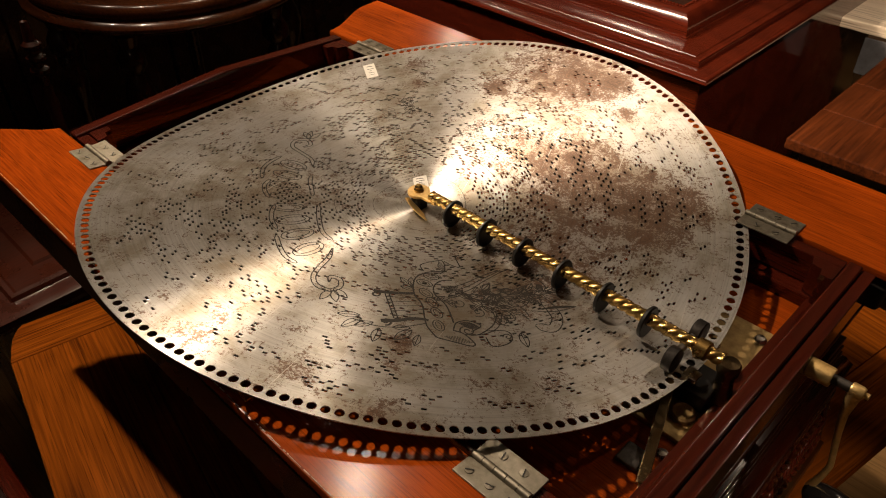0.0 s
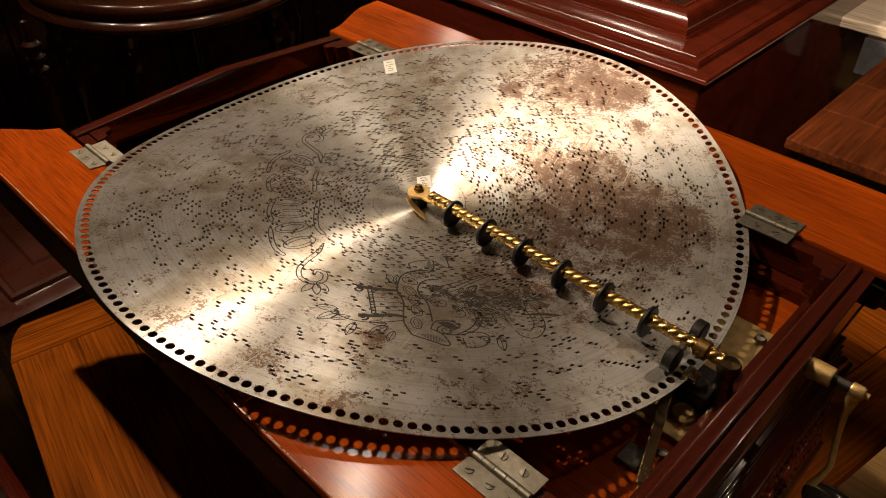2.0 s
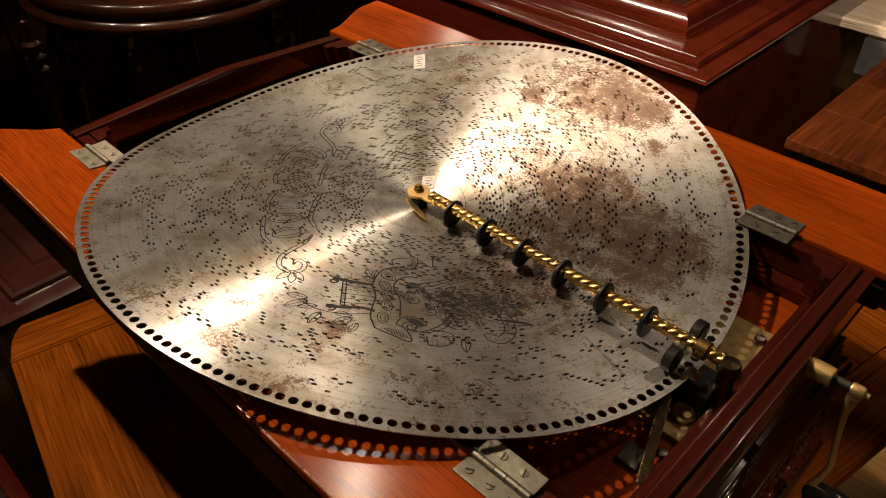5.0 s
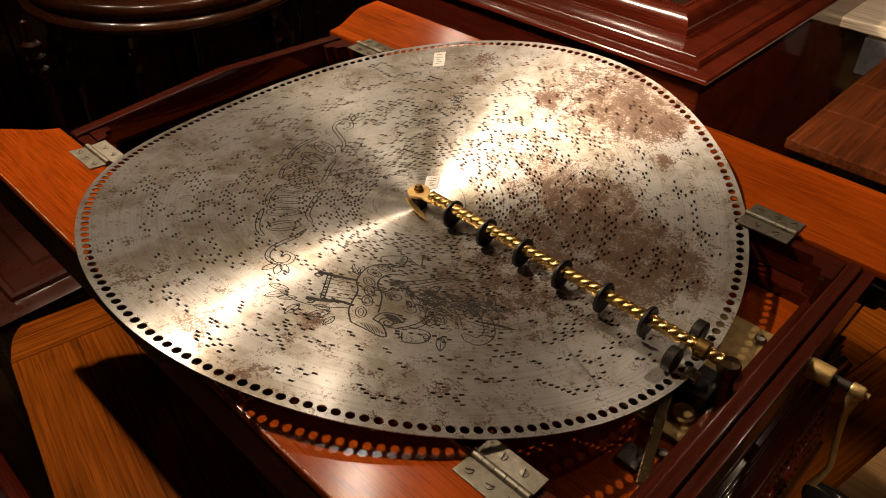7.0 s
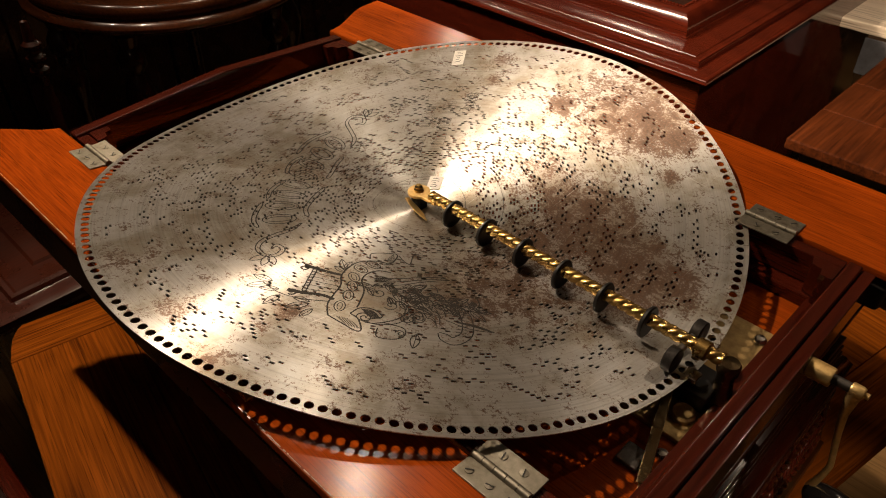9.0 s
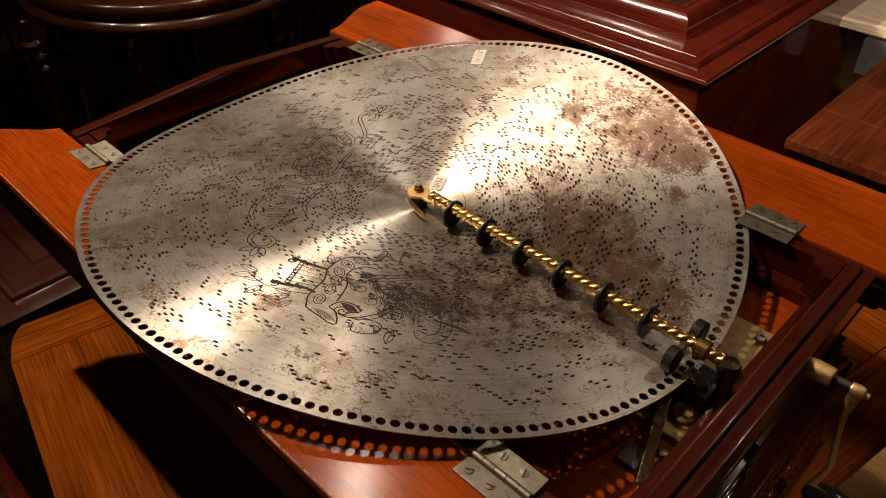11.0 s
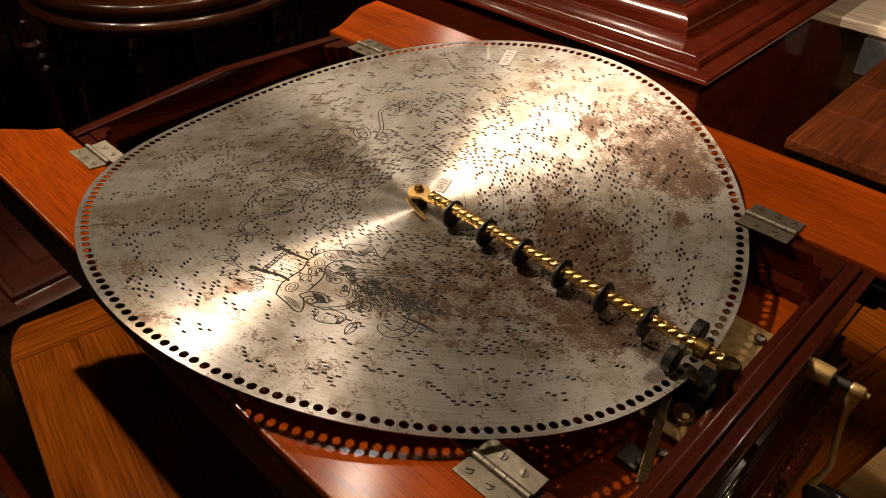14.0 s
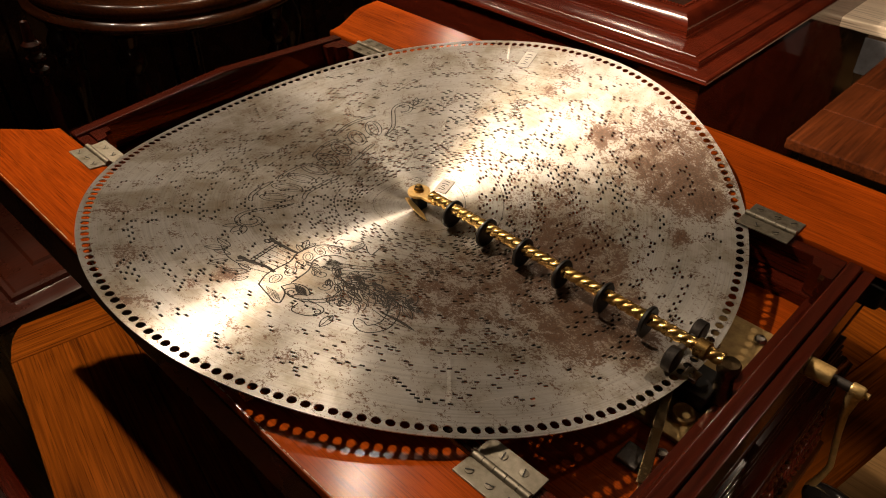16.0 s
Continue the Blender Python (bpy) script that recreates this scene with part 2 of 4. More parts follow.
def prism(points, z0, z1, bevel=0.0, m=None, bm=None):
    """An upright prism on a plan outline."""
    bm = bm or bmesh.new()
    lo = [bm.verts.new((x, y, z0)) for x, y in points]
    hi = [bm.verts.new((x, y, z1)) for x, y in points]
    n = len(points)
    fs = [bm.faces.new(lo[::-1]), bm.faces.new(hi)]
    fs += [bm.faces.new((lo[i], lo[(i + 1) % n], hi[(i + 1) % n], hi[i])) for i in range(n)]
    bmesh.ops.recalc_face_normals(bm, faces=fs)
    if bevel:
        bmesh.ops.bevel(bm, geom=list({e for f in fs[:2] for e in f.edges}), offset=bevel, segments=2, profile=0.5, affect="EDGES")
    if m:
        bm.transform(m)
    return bm


def lathe(profile, steps=32, m=None, bm=None):
    """A turned body: (radius, height) rows about z."""
    bm = bm or bmesh.new()
    rings = []
    for r, z in profile:
        rings.append([bm.verts.new((max(r, 1e-5) * math.cos(2 * math.pi * i / steps), max(r, 1e-5) * math.sin(2 * math.pi * i / steps), z)) for i in range(steps)])
    made = [v for ring in rings for v in ring]
    for a, b in zip(rings, rings[1:]):
        for i in range(steps):
            j = (i + 1) % steps
            bm.faces.new((a[i], a[j], b[j], b[i]))
    bm.faces.new(rings[0][::-1])
    bm.faces.new(rings[-1])
    if m:
        bmesh.ops.transform(bm, matrix=m, verts=made)
    return bm


def tube(points, radii, steps=12, bm=None):
    """A round bar along a line of points."""
    bm = bm or bmesh.new()
    rings = []
    pts = [Vector(q) for q in points]
    for i, q in enumerate(pts):
        d = (pts[min(i + 1, len(pts) - 1)] - pts[max(i - 1, 0)]).normalized()
        u = d.orthogonal().normalized() if not rings else (last - d * last.dot(d)).normalized()
        last = u
        w = d.cross(u)
        r = radii[i] if hasattr(radii, "__len__") else radii
        rings.append([bm.verts.new(q + r * (math.cos(2 * math.pi * k / steps) * u + math.sin(2 * math.pi * k / steps) * w)) for k in range(steps)])
    for a, b in zip(rings, rings[1:]):
        for k in range(steps):
            j = (k + 1) % steps
            bm.faces.new((a[k], a[j], b[j], b[k]))
    bm.faces.new(rings[0][::-1])
    bm.faces.new(rings[-1])
    return bm


def sweep(profile, path, closed=True, bm=None):
    """A moulding: a profile of (out, z) swept round a plan path, mitred at its corners."""
    bm = bm or bmesh.new()
    n = len(path)
    rings = []
    for i in range(n):
        q = Vector(path[i])
        a = Vector(path[i - 1]) if closed or i else None
        b = Vector(path[(i + 1) % n]) if closed or i < n - 1 else None
        d1 = (q - a).normalized() if a is not None else (b - q).normalized()
        d2 = (b - q).normalized() if b is not None else d1
        n1, n2 = Vector((d1.y, -d1.x)), Vector((d2.y, -d2.x))
        out = (n1 + n2) / (1 + n1.dot(n2))
        rings.append([bm.verts.new((q.x + out.x * o, q.y + out.y * o, z)) for o, z in profile])
    pairs = list(zip(rings, rings[1:])) + ([(rings[-1], rings[0])] if closed else [])
    for a, b in pairs:
        for k in range(len(profile) - 1):
            bm.faces.new((a[k], b[k], b[k + 1], a[k + 1]))
    if not closed:
        bm.faces.new(rings[0])
        bm.faces.new(rings[-1][::-1])
    return bm


# ---- the room ----
ROOM = (-3.2, 2.6, -2.4, 3.4)
X0, X1, Y0, Y1 = ROOM
FLOORBOARD = wood("floor_boards", (0.16, 0.085, 0.030), (0.30, 0.175, 0.070), "x", 120, 0.35, 0.3, 5)
# the walls' dimness is put into this dark brown base colour
PLASTER = plain("shade_brown_plaster", (0.16, 0.10, 0.06), 0.85, 0, 0.12, 12)
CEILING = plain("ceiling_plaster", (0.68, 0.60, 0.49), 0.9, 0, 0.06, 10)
tagged(part("floor", box(X0, X1, Y0, Y1, FLOOR - 0.1, FLOOR), FLOORBOARD), "dark varnished wooden floor boards", "floor", kind="structure")
tagged(part("ceiling", box(X0, X1, Y0, Y1, CEIL, CEIL + 0.1), CEILING), "dim off-white plaster ceiling", "ceiling", kind="structure")
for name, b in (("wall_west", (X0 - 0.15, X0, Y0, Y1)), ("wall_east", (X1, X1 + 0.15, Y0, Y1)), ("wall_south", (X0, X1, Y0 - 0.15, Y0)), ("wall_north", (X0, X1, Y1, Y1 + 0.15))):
    tagged(part(name, box(*b, FLOOR, CEIL), PLASTER), "plaster wall with its shade put into a dark brown colour", "wall", kind="structure")

# ---- the music disc, bent by the bar that presses on it, in rigid sectors ----
R_DISC, N_SEC, THICK = 0.346, 200, 0.0009
SPEED, PHASE = radians(-2.6384), radians(-0.8)
BEND = [0.1145, -0.0071, -0.0064, -0.0885, -0.0050, -0.0020, -0.0050, -0.0038, -0.0029, 0.0012, 0.0030]


def slope(ph):
    v = BEND[0]
    for k in range(1, 6):
        v += BEND[2 * k - 1] * math.cos(k * ph) + BEND[2 * k] * math.sin(k * ph)
    return math.atan(v)


def spoke(ph):
    a = slope(ph)
    return Vector((math.cos(a) * math.cos(ph), math.cos(a) * math.sin(ph), math.sin(a)))


# flat angle on the disc against azimuth in the place
STEPS = 1440
AZ = np.linspace(0, 2 * math.pi, STEPS + 1)
LEN = np.concatenate([[0], np.cumsum([(spoke(AZ[i + 1]) - spoke(AZ[i])).length for i in range(STEPS)])])
LEN *= 2 * math.pi / LEN[-1]


def azimuth(flat):
    turns, rest = divmod(flat, 2 * math.pi)
    return turns * 2 * math.pi + float(np.interp(rest, LEN, AZ))


def sector_pose(mid, t):
    ph = azimuth(mid + PHASE + SPEED * (t - 8.0))
    er = spoke(ph)
    et = (spoke(ph + 0.002) - spoke(ph - 0.002)).normalized()
    n = er.cross(et).normalized()
    et = n.cross(er)
    m = Matrix((er, et, n)).transposed().to_4x4()
    return m @ Matrix.Rotation(-mid, 4, "Z")


def punch_plan():
    """The punched slots: per ring a list of (start, end) angles."""
    rng = random.Random(11)
    rings = [0.064 + 0.00375 * k for k in range(69)]
    plan = [[] for _ in rings]

    def punch(k, a):
        if 0 <= k < len(rings):
            half = 0.0022 / rings[k]
            a %= 2 * math.pi
            if a - half > 0 and a + half < 2 * math.pi and all(abs(a - (s + e) / 2) > 2.6 * half for s, e in plan[k]):
                plan[k].append((a - half, a + half))
    # notes fall on beats: chords across the rings, staggered twins, repeated notes and runs
    beats = 275
    for b in range(beats):
        a0 = 2 * math.pi * (b + rng.uniform(-0.12, 0.12)) / beats
        for _ in range(rng.choice((2, 3, 3, 4, 5, 6))):
            k = int(min(68, rng.betavariate(1.0, 1.25) * 70))
            r, kind, a = rings[k], rng.random(), a0 + rng.uniform(-0.0016, 0.0016)
            if kind < 0.55:
                punch(k, a)
                punch(k + 1, a + 0.0036 / r)
            elif kind < 0.78:
                for j in range(rng.choice((3, 4, 5, 6, 8))):
                    punch(k + j % 2, a + 0.0058 * j / r)
            elif kind < 0.86:
                lean = rng.choice((-1, 1)) * rng.uniform(0.0024, 0.0050)
                for j in range(rng.choice((3, 4, 5))):
                    punch(k + 2 * j, a + lean * j / r)
            else:
                punch(k, a)
    return rings, [sorted(s) for s in plan]


def sector_mesh(i, rings, plan, half=0.00108):
    a0, a1 = 2 * math.pi * i / N_SEC, 2 * math.pi * (i + 1) / N_SEC
    bm = bmesh.new()

    def pt(r, a, z=0.0):
        return bm.verts.new((r * math.cos(a), r * math.sin(a), z))

    def patch(r0, r1, b0, b1):
        bm.faces.new((pt(r0, b0), pt(r1, b0), pt(r1, b1), pt(r0, b1)))
        bm.faces.new((pt(r0, b1, -THICK), pt(r1, b1, -THICK), pt(r1, b0, -THICK), pt(r0, b0, -THICK)))

    def wall(p, q):
        bm.faces.new((pt(*p), pt(*q), pt(*q, -THICK), pt(*p, -THICK)))

    r = 0.004
    for rk, slots in zip(rings, plan):
        cut = [(max(s, a0), min(e, a1)) for s, e in slots if e > a0 and s < a1]
        if not cut:
            continue
        lo, hi = rk - half, rk + half
        patch(r, lo, a0, a1)
        b = a0
        for s, e in cut:
            if s > b + 1e-6:
                patch(lo, hi, b, s)
            wall((lo, s), (lo, e)), wall((hi, e), (hi, s))
            # bent tongue under the slot, coloured dark as the shade below the disc
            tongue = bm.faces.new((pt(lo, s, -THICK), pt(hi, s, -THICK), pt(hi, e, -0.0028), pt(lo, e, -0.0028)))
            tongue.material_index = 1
            if s > a0 + 1e-6:
                wall((hi, s), (lo, s))
            if e < a1 - 1e-6:
                wall((lo, e), (hi, e))
                lip = 0.0007 / rk
                p0, p1, p2, p3 = pt(lo, e, 0.00004), pt(hi, e, 0.00004), pt(hi, e + lip, 0.00011), pt(lo, e + lip, 0.00011)
                bm.faces.new((p0, p1, p2, p3))
                bm.faces.new((p3, p2, pt(hi, e + 2 * lip, 0.00004), pt(lo, e + 2 * lip, 0.00004)))
            b = e
        if b < a1 - 1e-6:
            patch(lo, hi, b, a1)
        r = hi
    band = 0.3300
    patch(r, band, a0, a1)
    # the rim with its driving hole
    rc, am, rad, n = 0.3375, (a0 + a1) / 2, 0.0039, 5
    edge, hole = [], []
    for side in range(4):
        for k in range(n):
            u = k / n
            edge.append([(band + (R_DISC - band) * u, a0), (R_DISC, a0 + (a1 - a0) * u), (R_DISC - (R_DISC - band) * u, a1), (band, a1 - (a1 - a0) * u)][side])
    for er, ea in edge:
        dx, dy = er - rc, (ea - am) * rc
        d = math.hypot(dx, dy)
        hole.append((rc + rad * dx / d, am + rad * dy / d / rc))
    top_e, top_h = [pt(*q) for q in edge], [pt(*q) for q in hole]
    low_e, low_h = [pt(*q, -THICK) for q in edge], [pt(*q, -THICK) for q in hole]
    m = len(edge)
    for k in range(m):
        j = (k + 1) % m
        bm.faces.new((top_e[k], top_e[j], top_h[j], top_h[k]))
        bm.faces.new((low_h[k], low_h[j], low_e[j], low_e[k]))
        bm.faces.new((top_h[k], top_h[j], low_h[j], low_h[k]))
        if n <= k < 2 * n:
            bm.faces.new((top_e[j], top_e[k], low_e[k], low_e[j]))
    return bm


MOVERS = []


def stroke_quads(points, width):
    """A drawn line as short quads in the disc's plane."""
    quads = []
    pts = [Vector(q) for q in points]
    offs = []
    for i, q in enumerate(pts):
        d = (pts[min(i + 1, len(pts) - 1)] - pts[max(i - 1, 0)])
        d = d.normalized() if d.length > 0 else Vector((1, 0))
        w = width if not hasattr(width, "__call__") else width(i / max(1, len(pts) - 1))
        offs.append(Vector((-d.y, d.x)) * w * 0.46)
    for i in range(len(pts) - 1):
        quads.append((pts[i] - offs[i], pts[i + 1] - offs[i + 1], pts[i + 1] + offs[i + 1], pts[i] + offs[i]))
    return quads


def spiral(cx, cy, r0, r1, a0, turns, n=26):
    return [(cx + (r0 + (r1 - r0) * k / n) * math.cos(a0 + turns * 2 * math.pi * k / n), cy + (r0 + (r1 - r0) * k / n) * math.sin(a0 + turns * 2 * math.pi * k / n)) for k in range(n + 1)]


def arc(r, a0, a1, sway=0.0, waves=2, n=40):
    return [((r + sway * math.sin(waves * math.pi * k / n)) * math.cos(a0 + (a1 - a0) * k / n), (r + sway * math.sin(waves * math.pi * k / n)) * math.sin(a0 + (a1 - a0) * k / n)) for k in range(n + 1)]


def bez(p0, p1, p2, n=14):
    return [((1 - u) ** 2 * p0[0] + 2 * u * (1 - u) * p1[0] + u * u * p2[0], (1 - u) ** 2 * p0[1] + 2 * u * (1 - u) * p1[1] + u * u * p2[1]) for u in [k / n for k in range(n + 1)]]


def curve(points, n=7):
    """A smooth line through the points."""
    p = [points[0]] + list(points) + [points[-1]]
    out = []
    for a, b, c, d in zip(p, p[1:], p[2:], p[3:]):
        for k in range(n):
            u = k / n
            out.append(tuple(0.5 * (2 * b[q] + (c[q] - a[q]) * u + (2 * a[q] - 5 * b[q] + 4 * c[q] - d[q]) * u * u + (3 * b[q] - a[q] - 3 * c[q] + d[q]) * u ** 3) for q in (0, 1)))
    return out + [points[-1]]


def ornaments():
    """The engraved cartouche with its lyre, the lettered scroll and the title, as strokes on the flat disc."""
    rng = random.Random(5)
    out = []
    put = out.extend

    def draw(points, w=0.0009):
        put(stroke_quads(points, w))

    def swell(w):
        return lambda u: w * (0.35 + 0.9 * math.sin(math.pi * min(1.0, max(0.0, u))))

    def double(points, gap=0.0032, w=0.0010):
        """Two lines side by side that close at their ends."""
        c = [Vector(q) for q in curve(points)]
        for sgn in (-1, 1):
            row = []
            for k, q in enumerate(c):
                d = (c[min(k + 1, len(c) - 1)] - c[max(k - 1, 0)]).normalized()
                row.append(q + Vector((-d.y, d.x)) * sgn * gap * 0.5 * min(1.0, 4 * (1 - abs(2 * k / (len(c) - 1) - 1)) + 0.15))
            draw(row, w)

    def leaf(x, y, a, size, w=0.0008, vein=True):
        tip = (x + size * math.cos(a), y + size * math.sin(a))
        nx, ny = -math.sin(a) * size * 0.2, math.cos(a) * size * 0.2
        mid = (x + size * 0.45 * math.cos(a), y + size * 0.45 * math.sin(a))
        draw(bez((x, y), (mid[0] + 2 * nx, mid[1] + 2 * ny), tip, 8), w)
        draw(bez((x, y), (mid[0] - 2 * nx, mid[1] - 2 * ny), tip, 8), w)
        if vein:
            draw([(x, y), mid, tip], w * 0.8)

    def oval(x, y, a, long, wide, w=0.0010, start=0.0, sweep_by=2 * math.pi):
        c, d = math.cos(a), math.sin(a)
        row = []
        for k in range(25):
            b = start + sweep_by * k / 24
            u, v = long * math.cos(b), wide * math.sin(b)
            row.append((x + u * c - v * d, y + u * d + v * c))
        draw(row, w)

    def shade(p, q, wide, n, w=0.0007):
        """Hatching along a line."""
        p, q = Vector(p), Vector(q)
        d = (q - p).normalized()
        for k in range(n):
            c = p + (q - p) * (k + 0.5) / n
            h = wide * math.sin(math.pi * (k + 0.5) / n) * 0.5
            draw([c + Vector((-d.y, d.x)) * h, c - Vector((-d.y, d.x)) * h + d * 0.002], w)

    # lyre: two arms with curled ends, a crossbar and strings
    arms = ([(0.036, -0.174), (0.045, -0.170), (0.060, -0.161), (0.068, -0.155)], [(0.062, -0.210), (0.073, -0.202), (0.084, -0.190), (0.096, -0.184)])
    for arm, (cx, cy), turn in zip(arms, ((0.0395, -0.1775), (0.0665, -0.2085)), (1.3, -1.3)):
        draw(curve(arm), lambda u: 0.0052 - 0.0014 * u)
        draw(spiral(cx, cy, 0.0008, 0.0052, 0.6, turn), 0.0022)
    draw([(0.046, -0.1715), (0.070, -0.2005)], 0.0013)
    draw([(0.049, -0.1695), (0.073, -0.1985)], 0.0013)
    for k in range(9):
        u = k / 8
        draw([(0.0475 + 0.024 * u - 0.001, -0.1705 - 0.029 * u - 0.001), (0.0475 + 0.024 * u + 0.002, -0.1705 - 0.029 * u + 0.002)], 0.0016)
    for k in range(5):
        u = 0.14 + 0.18 * k
        draw([(0.046 + 0.026 * u, -0.1710 - 0.030 * u), (0.070 + 0.022 * u, -0.157 - 0.024 * u)], 0.0008)
    for x, y, a, size in ((0.044, -0.214, 3.6, 0.020), (0.047, -0.217, 4.3, 0.022), (0.058, -0.216, 4.0, 0.018), (0.066, -0.220, 4.9, 0.020), (0.090, -0.206, 4.4, 0.022), (0.088, -0.204, 3.7, 0.016), (0.098, -0.208, 4.9, 0.016),
                          (0.062, -0.147, 2.7, 0.018), (0.060, -0.146, 2.0, 0.014), (0.066, -0.150, 3.3, 0.014)):
        leaf(x, y, a, size, 0.0010)
    draw(curve([(0.040, -0.222), (0.062, -0.219), (0.080, -0.208), (0.096, -0.190)]), 0.0012)
    # banner with its plain letter shapes
    draw(curve([(0.075, -0.104), (0.063, -0.115), (0.058, -0.132), (0.067, -0.154), (0.081, -0.166), (0.091, -0.182), (0.099, -0.193), (0.112, -0.202)]), 0.0017)
    draw(curve([(0.088, -0.112), (0.080, -0.120), (0.078, -0.132), (0.084, -0.144), (0.099, -0.153), (0.111, -0.167), (0.116, -0.174)]), 0.0017)
    for x, y, a in ((0.069, -0.119, 0.35), (0.0685, -0.1335, 0.1), (0.0765, -0.1475, -0.35), (0.0875, -0.1575, -0.6), (0.0975, -0.1695, -0.7), (0.1065, -0.1855, -0.8)):
        oval(x, y, a, 0.0078, 0.0048, 0.0011)
        oval(x, y, a, 0.0052, 0.0022, 0.0008)
    draw(curve([(0.059, -0.115), (0.052, -0.107), (0.061, -0.091), (0.067, -0.087), (0.075, -0.100), (0.074, -0.110)]), 0.0014)
    shade((0.063, -0.089), (0.075, -0.104), 0.007, 14)
    draw(curve([(0.068, -0.086), (0.078, -0.088), (0.085, -0.086), (0.075, -0.073), (0.076, -0.066)]), 0.0014)
    draw(curve([(0.112, -0.202), (0.129, -0.198), (0.141, -0.195), (0.143, -0.190), (0.130, -0.183), (0.120, -0.184)]), 0.0017)
    shade((0.116, -0.197), (0.140, -0.190), 0.008, 18)
    draw(curve([(0.120, -0.184), (0.118, -0.172), (0.126, -0.163), (0.138, -0.163), (0.134, -0.176)]), 0.0015)
    shade((0.119, -0.172), (0.138, -0.166), 0.009, 22, 0.0009)
    draw(curve([(0.130, -0.183), (0.141, -0.176), (0.147, -0.155), (0.144, -0.138)]), 0.0014)
    draw(curve([(0.136, -0.181), (0.146, -0.171), (0.152, -0.155), (0.148, -0.136)]), 0.0012)
    draw(spiral(0.131, -0.177, 0.0010, 0.0075, 0.4, 1.6), 0.0014)
    draw(curve([(0.148, -0.176), (0.157, -0.184), (0.167, -0.174), (0.168, -0.163), (0.160, -0.157), (0.145, -0.167)]), 0.0013)
    draw(spiral(0.164, -0.164, 0.0008, 0.0045, 2.0, 1.3), 0.0012)
    # trumpet under the banner, foliage, trailing ribbon
    for off in (-0.004, 0.0, 0.004):
        draw(curve([(0.092 + off, -0.136 - off), (0.104 + off, -0.114 - off), (0.112 + off * 0.6, -0.092 - off), (0.122 + off * 0.5, -0.070)]), 0.0011)
    shade((0.088, -0.134), (0.096, -0.120), 0.010, 16, 0.0009)
    for _ in range(54):
        u, v = rng.random(), rng.uniform(-1, 1)
        x, y = 0.098 + 0.062 * u + 0.016 * v, -0.132 + 0.028 * u + 0.024 * v
        leaf(x, y, rng.uniform(-0.6, 1.6), rng.uniform(0.009, 0.020), rng.uniform(0.0008, 0.0013))
    for _ in range(46):
        x, y = rng.gauss(0.132, 0.017), rng.gauss(-0.120, 0.013)
        a = rng.uniform(-0.4, 1.2)
        draw(bez((x, y), (x + 0.004, y + 0.005), (x + 0.013 * math.cos(a), y + 0.013 * math.sin(a)), 5), 0.0011)
    for k in range(8):
        draw(spiral(rng.uniform(0.105, 0.165), rng.uniform(-0.150, -0.105), 0.001, 0.007, rng.uniform(0, 6), rng.choice((-1.3, 1.3))), 0.0011)
    double([(0.180, -0.134), (0.195, -0.131), (0.194, -0.113), (0.176, -0.097), (0.160, -0.094)], 0.010, 0.0012)
    for k in range(8):
        u = k / 7
        draw([(0.190 - 0.020 * u, -0.124 + 0.026 * u), (0.196 - 0.020 * u, -0.116 + 0.024 * u)], 0.0009)
    draw(curve([(0.155, -0.071), (0.161, -0.068), (0.170, -0.074), (0.170, -0.084), (0.160, -0.080), (0.155, -0.088)]), 0.0013)
    shade((0.160, -0.074), (0.170, -0.081), 0.008, 12, 0.0009)
    draw(curve([(0.176, -0.110), (0.190, -0.099), (0.206, -0.090)]), swell(0.0030))
    draw(curve([(0.170, -0.116), (0.190, -0.106), (0.206, -0.090)]), 0.0010)
    leaf(0.172, -0.152, -0.9, 0.020, 0.0011)
    # lettered scroll on the other side: outlines, end curls and plain letter shapes
    for row in ([(-0.177, -0.044), (-0.189, -0.026), (-0.195, -0.007), (-0.193, 0.018)], [(-0.142, -0.081), (-0.155, -0.070), (-0.165, -0.056), (-0.168, -0.041)], [(-0.045, -0.176), (-0.058, -0.173), (-0.073, -0.162), (-0.090, -0.144)], [(-0.096, -0.134), (-0.110, -0.122), (-0.120, -0.108), (-0.127, -0.092)],
                [(-0.108, -0.048), (-0.118, -0.034), (-0.130, -0.018), (-0.137, -0.004)], [(-0.040, -0.120), (-0.056, -0.112), (-0.074, -0.090), (-0.091, -0.063)],
                [(-0.147, 0.015), (-0.158, 0.029), (-0.177, 0.037), (-0.194, 0.044), (-0.199, 0.057), (-0.188, 0.066), (-0.177, 0.058), (-0.183, 0.049)],
                [(-0.032, -0.133), (-0.026, -0.150), (-0.024, -0.172), (-0.020, -0.187), (-0.010, -0.197), (0.003, -0.197), (0.008, -0.187), (0.002, -0.177), (-0.007, -0.178), (-0.004, -0.186)]):
        double(row, 0.0044, 0.0013)
    for x, y, a in ((-0.186, 0.069, 1.2), (-0.187, 0.068, 1.9), (-0.185, 0.070, 2.6), (0.005, -0.193, -0.3), (0.006, -0.195, -0.9), (0.004, -0.196, -1.6)):
        leaf(x, y, a, 0.018, 0.0012, False)
    for x, y in ((-0.168, 0.006), (-0.160, -0.019), (-0.146, -0.044), (-0.130, -0.066), (-0.113, -0.088), (-0.094, -0.108), (-0.074, -0.130), (-0.050, -0.148)):
        a = math.atan2(y, x)
        oval(x, y, a, 0.0175, 0.0098, 0.0013)
        oval(x, y, a, 0.0130, 0.0052, 0.0011, 0.5, 5.2)
    # title rows as outlined bars
    ux, uy = -0.593, 0.805
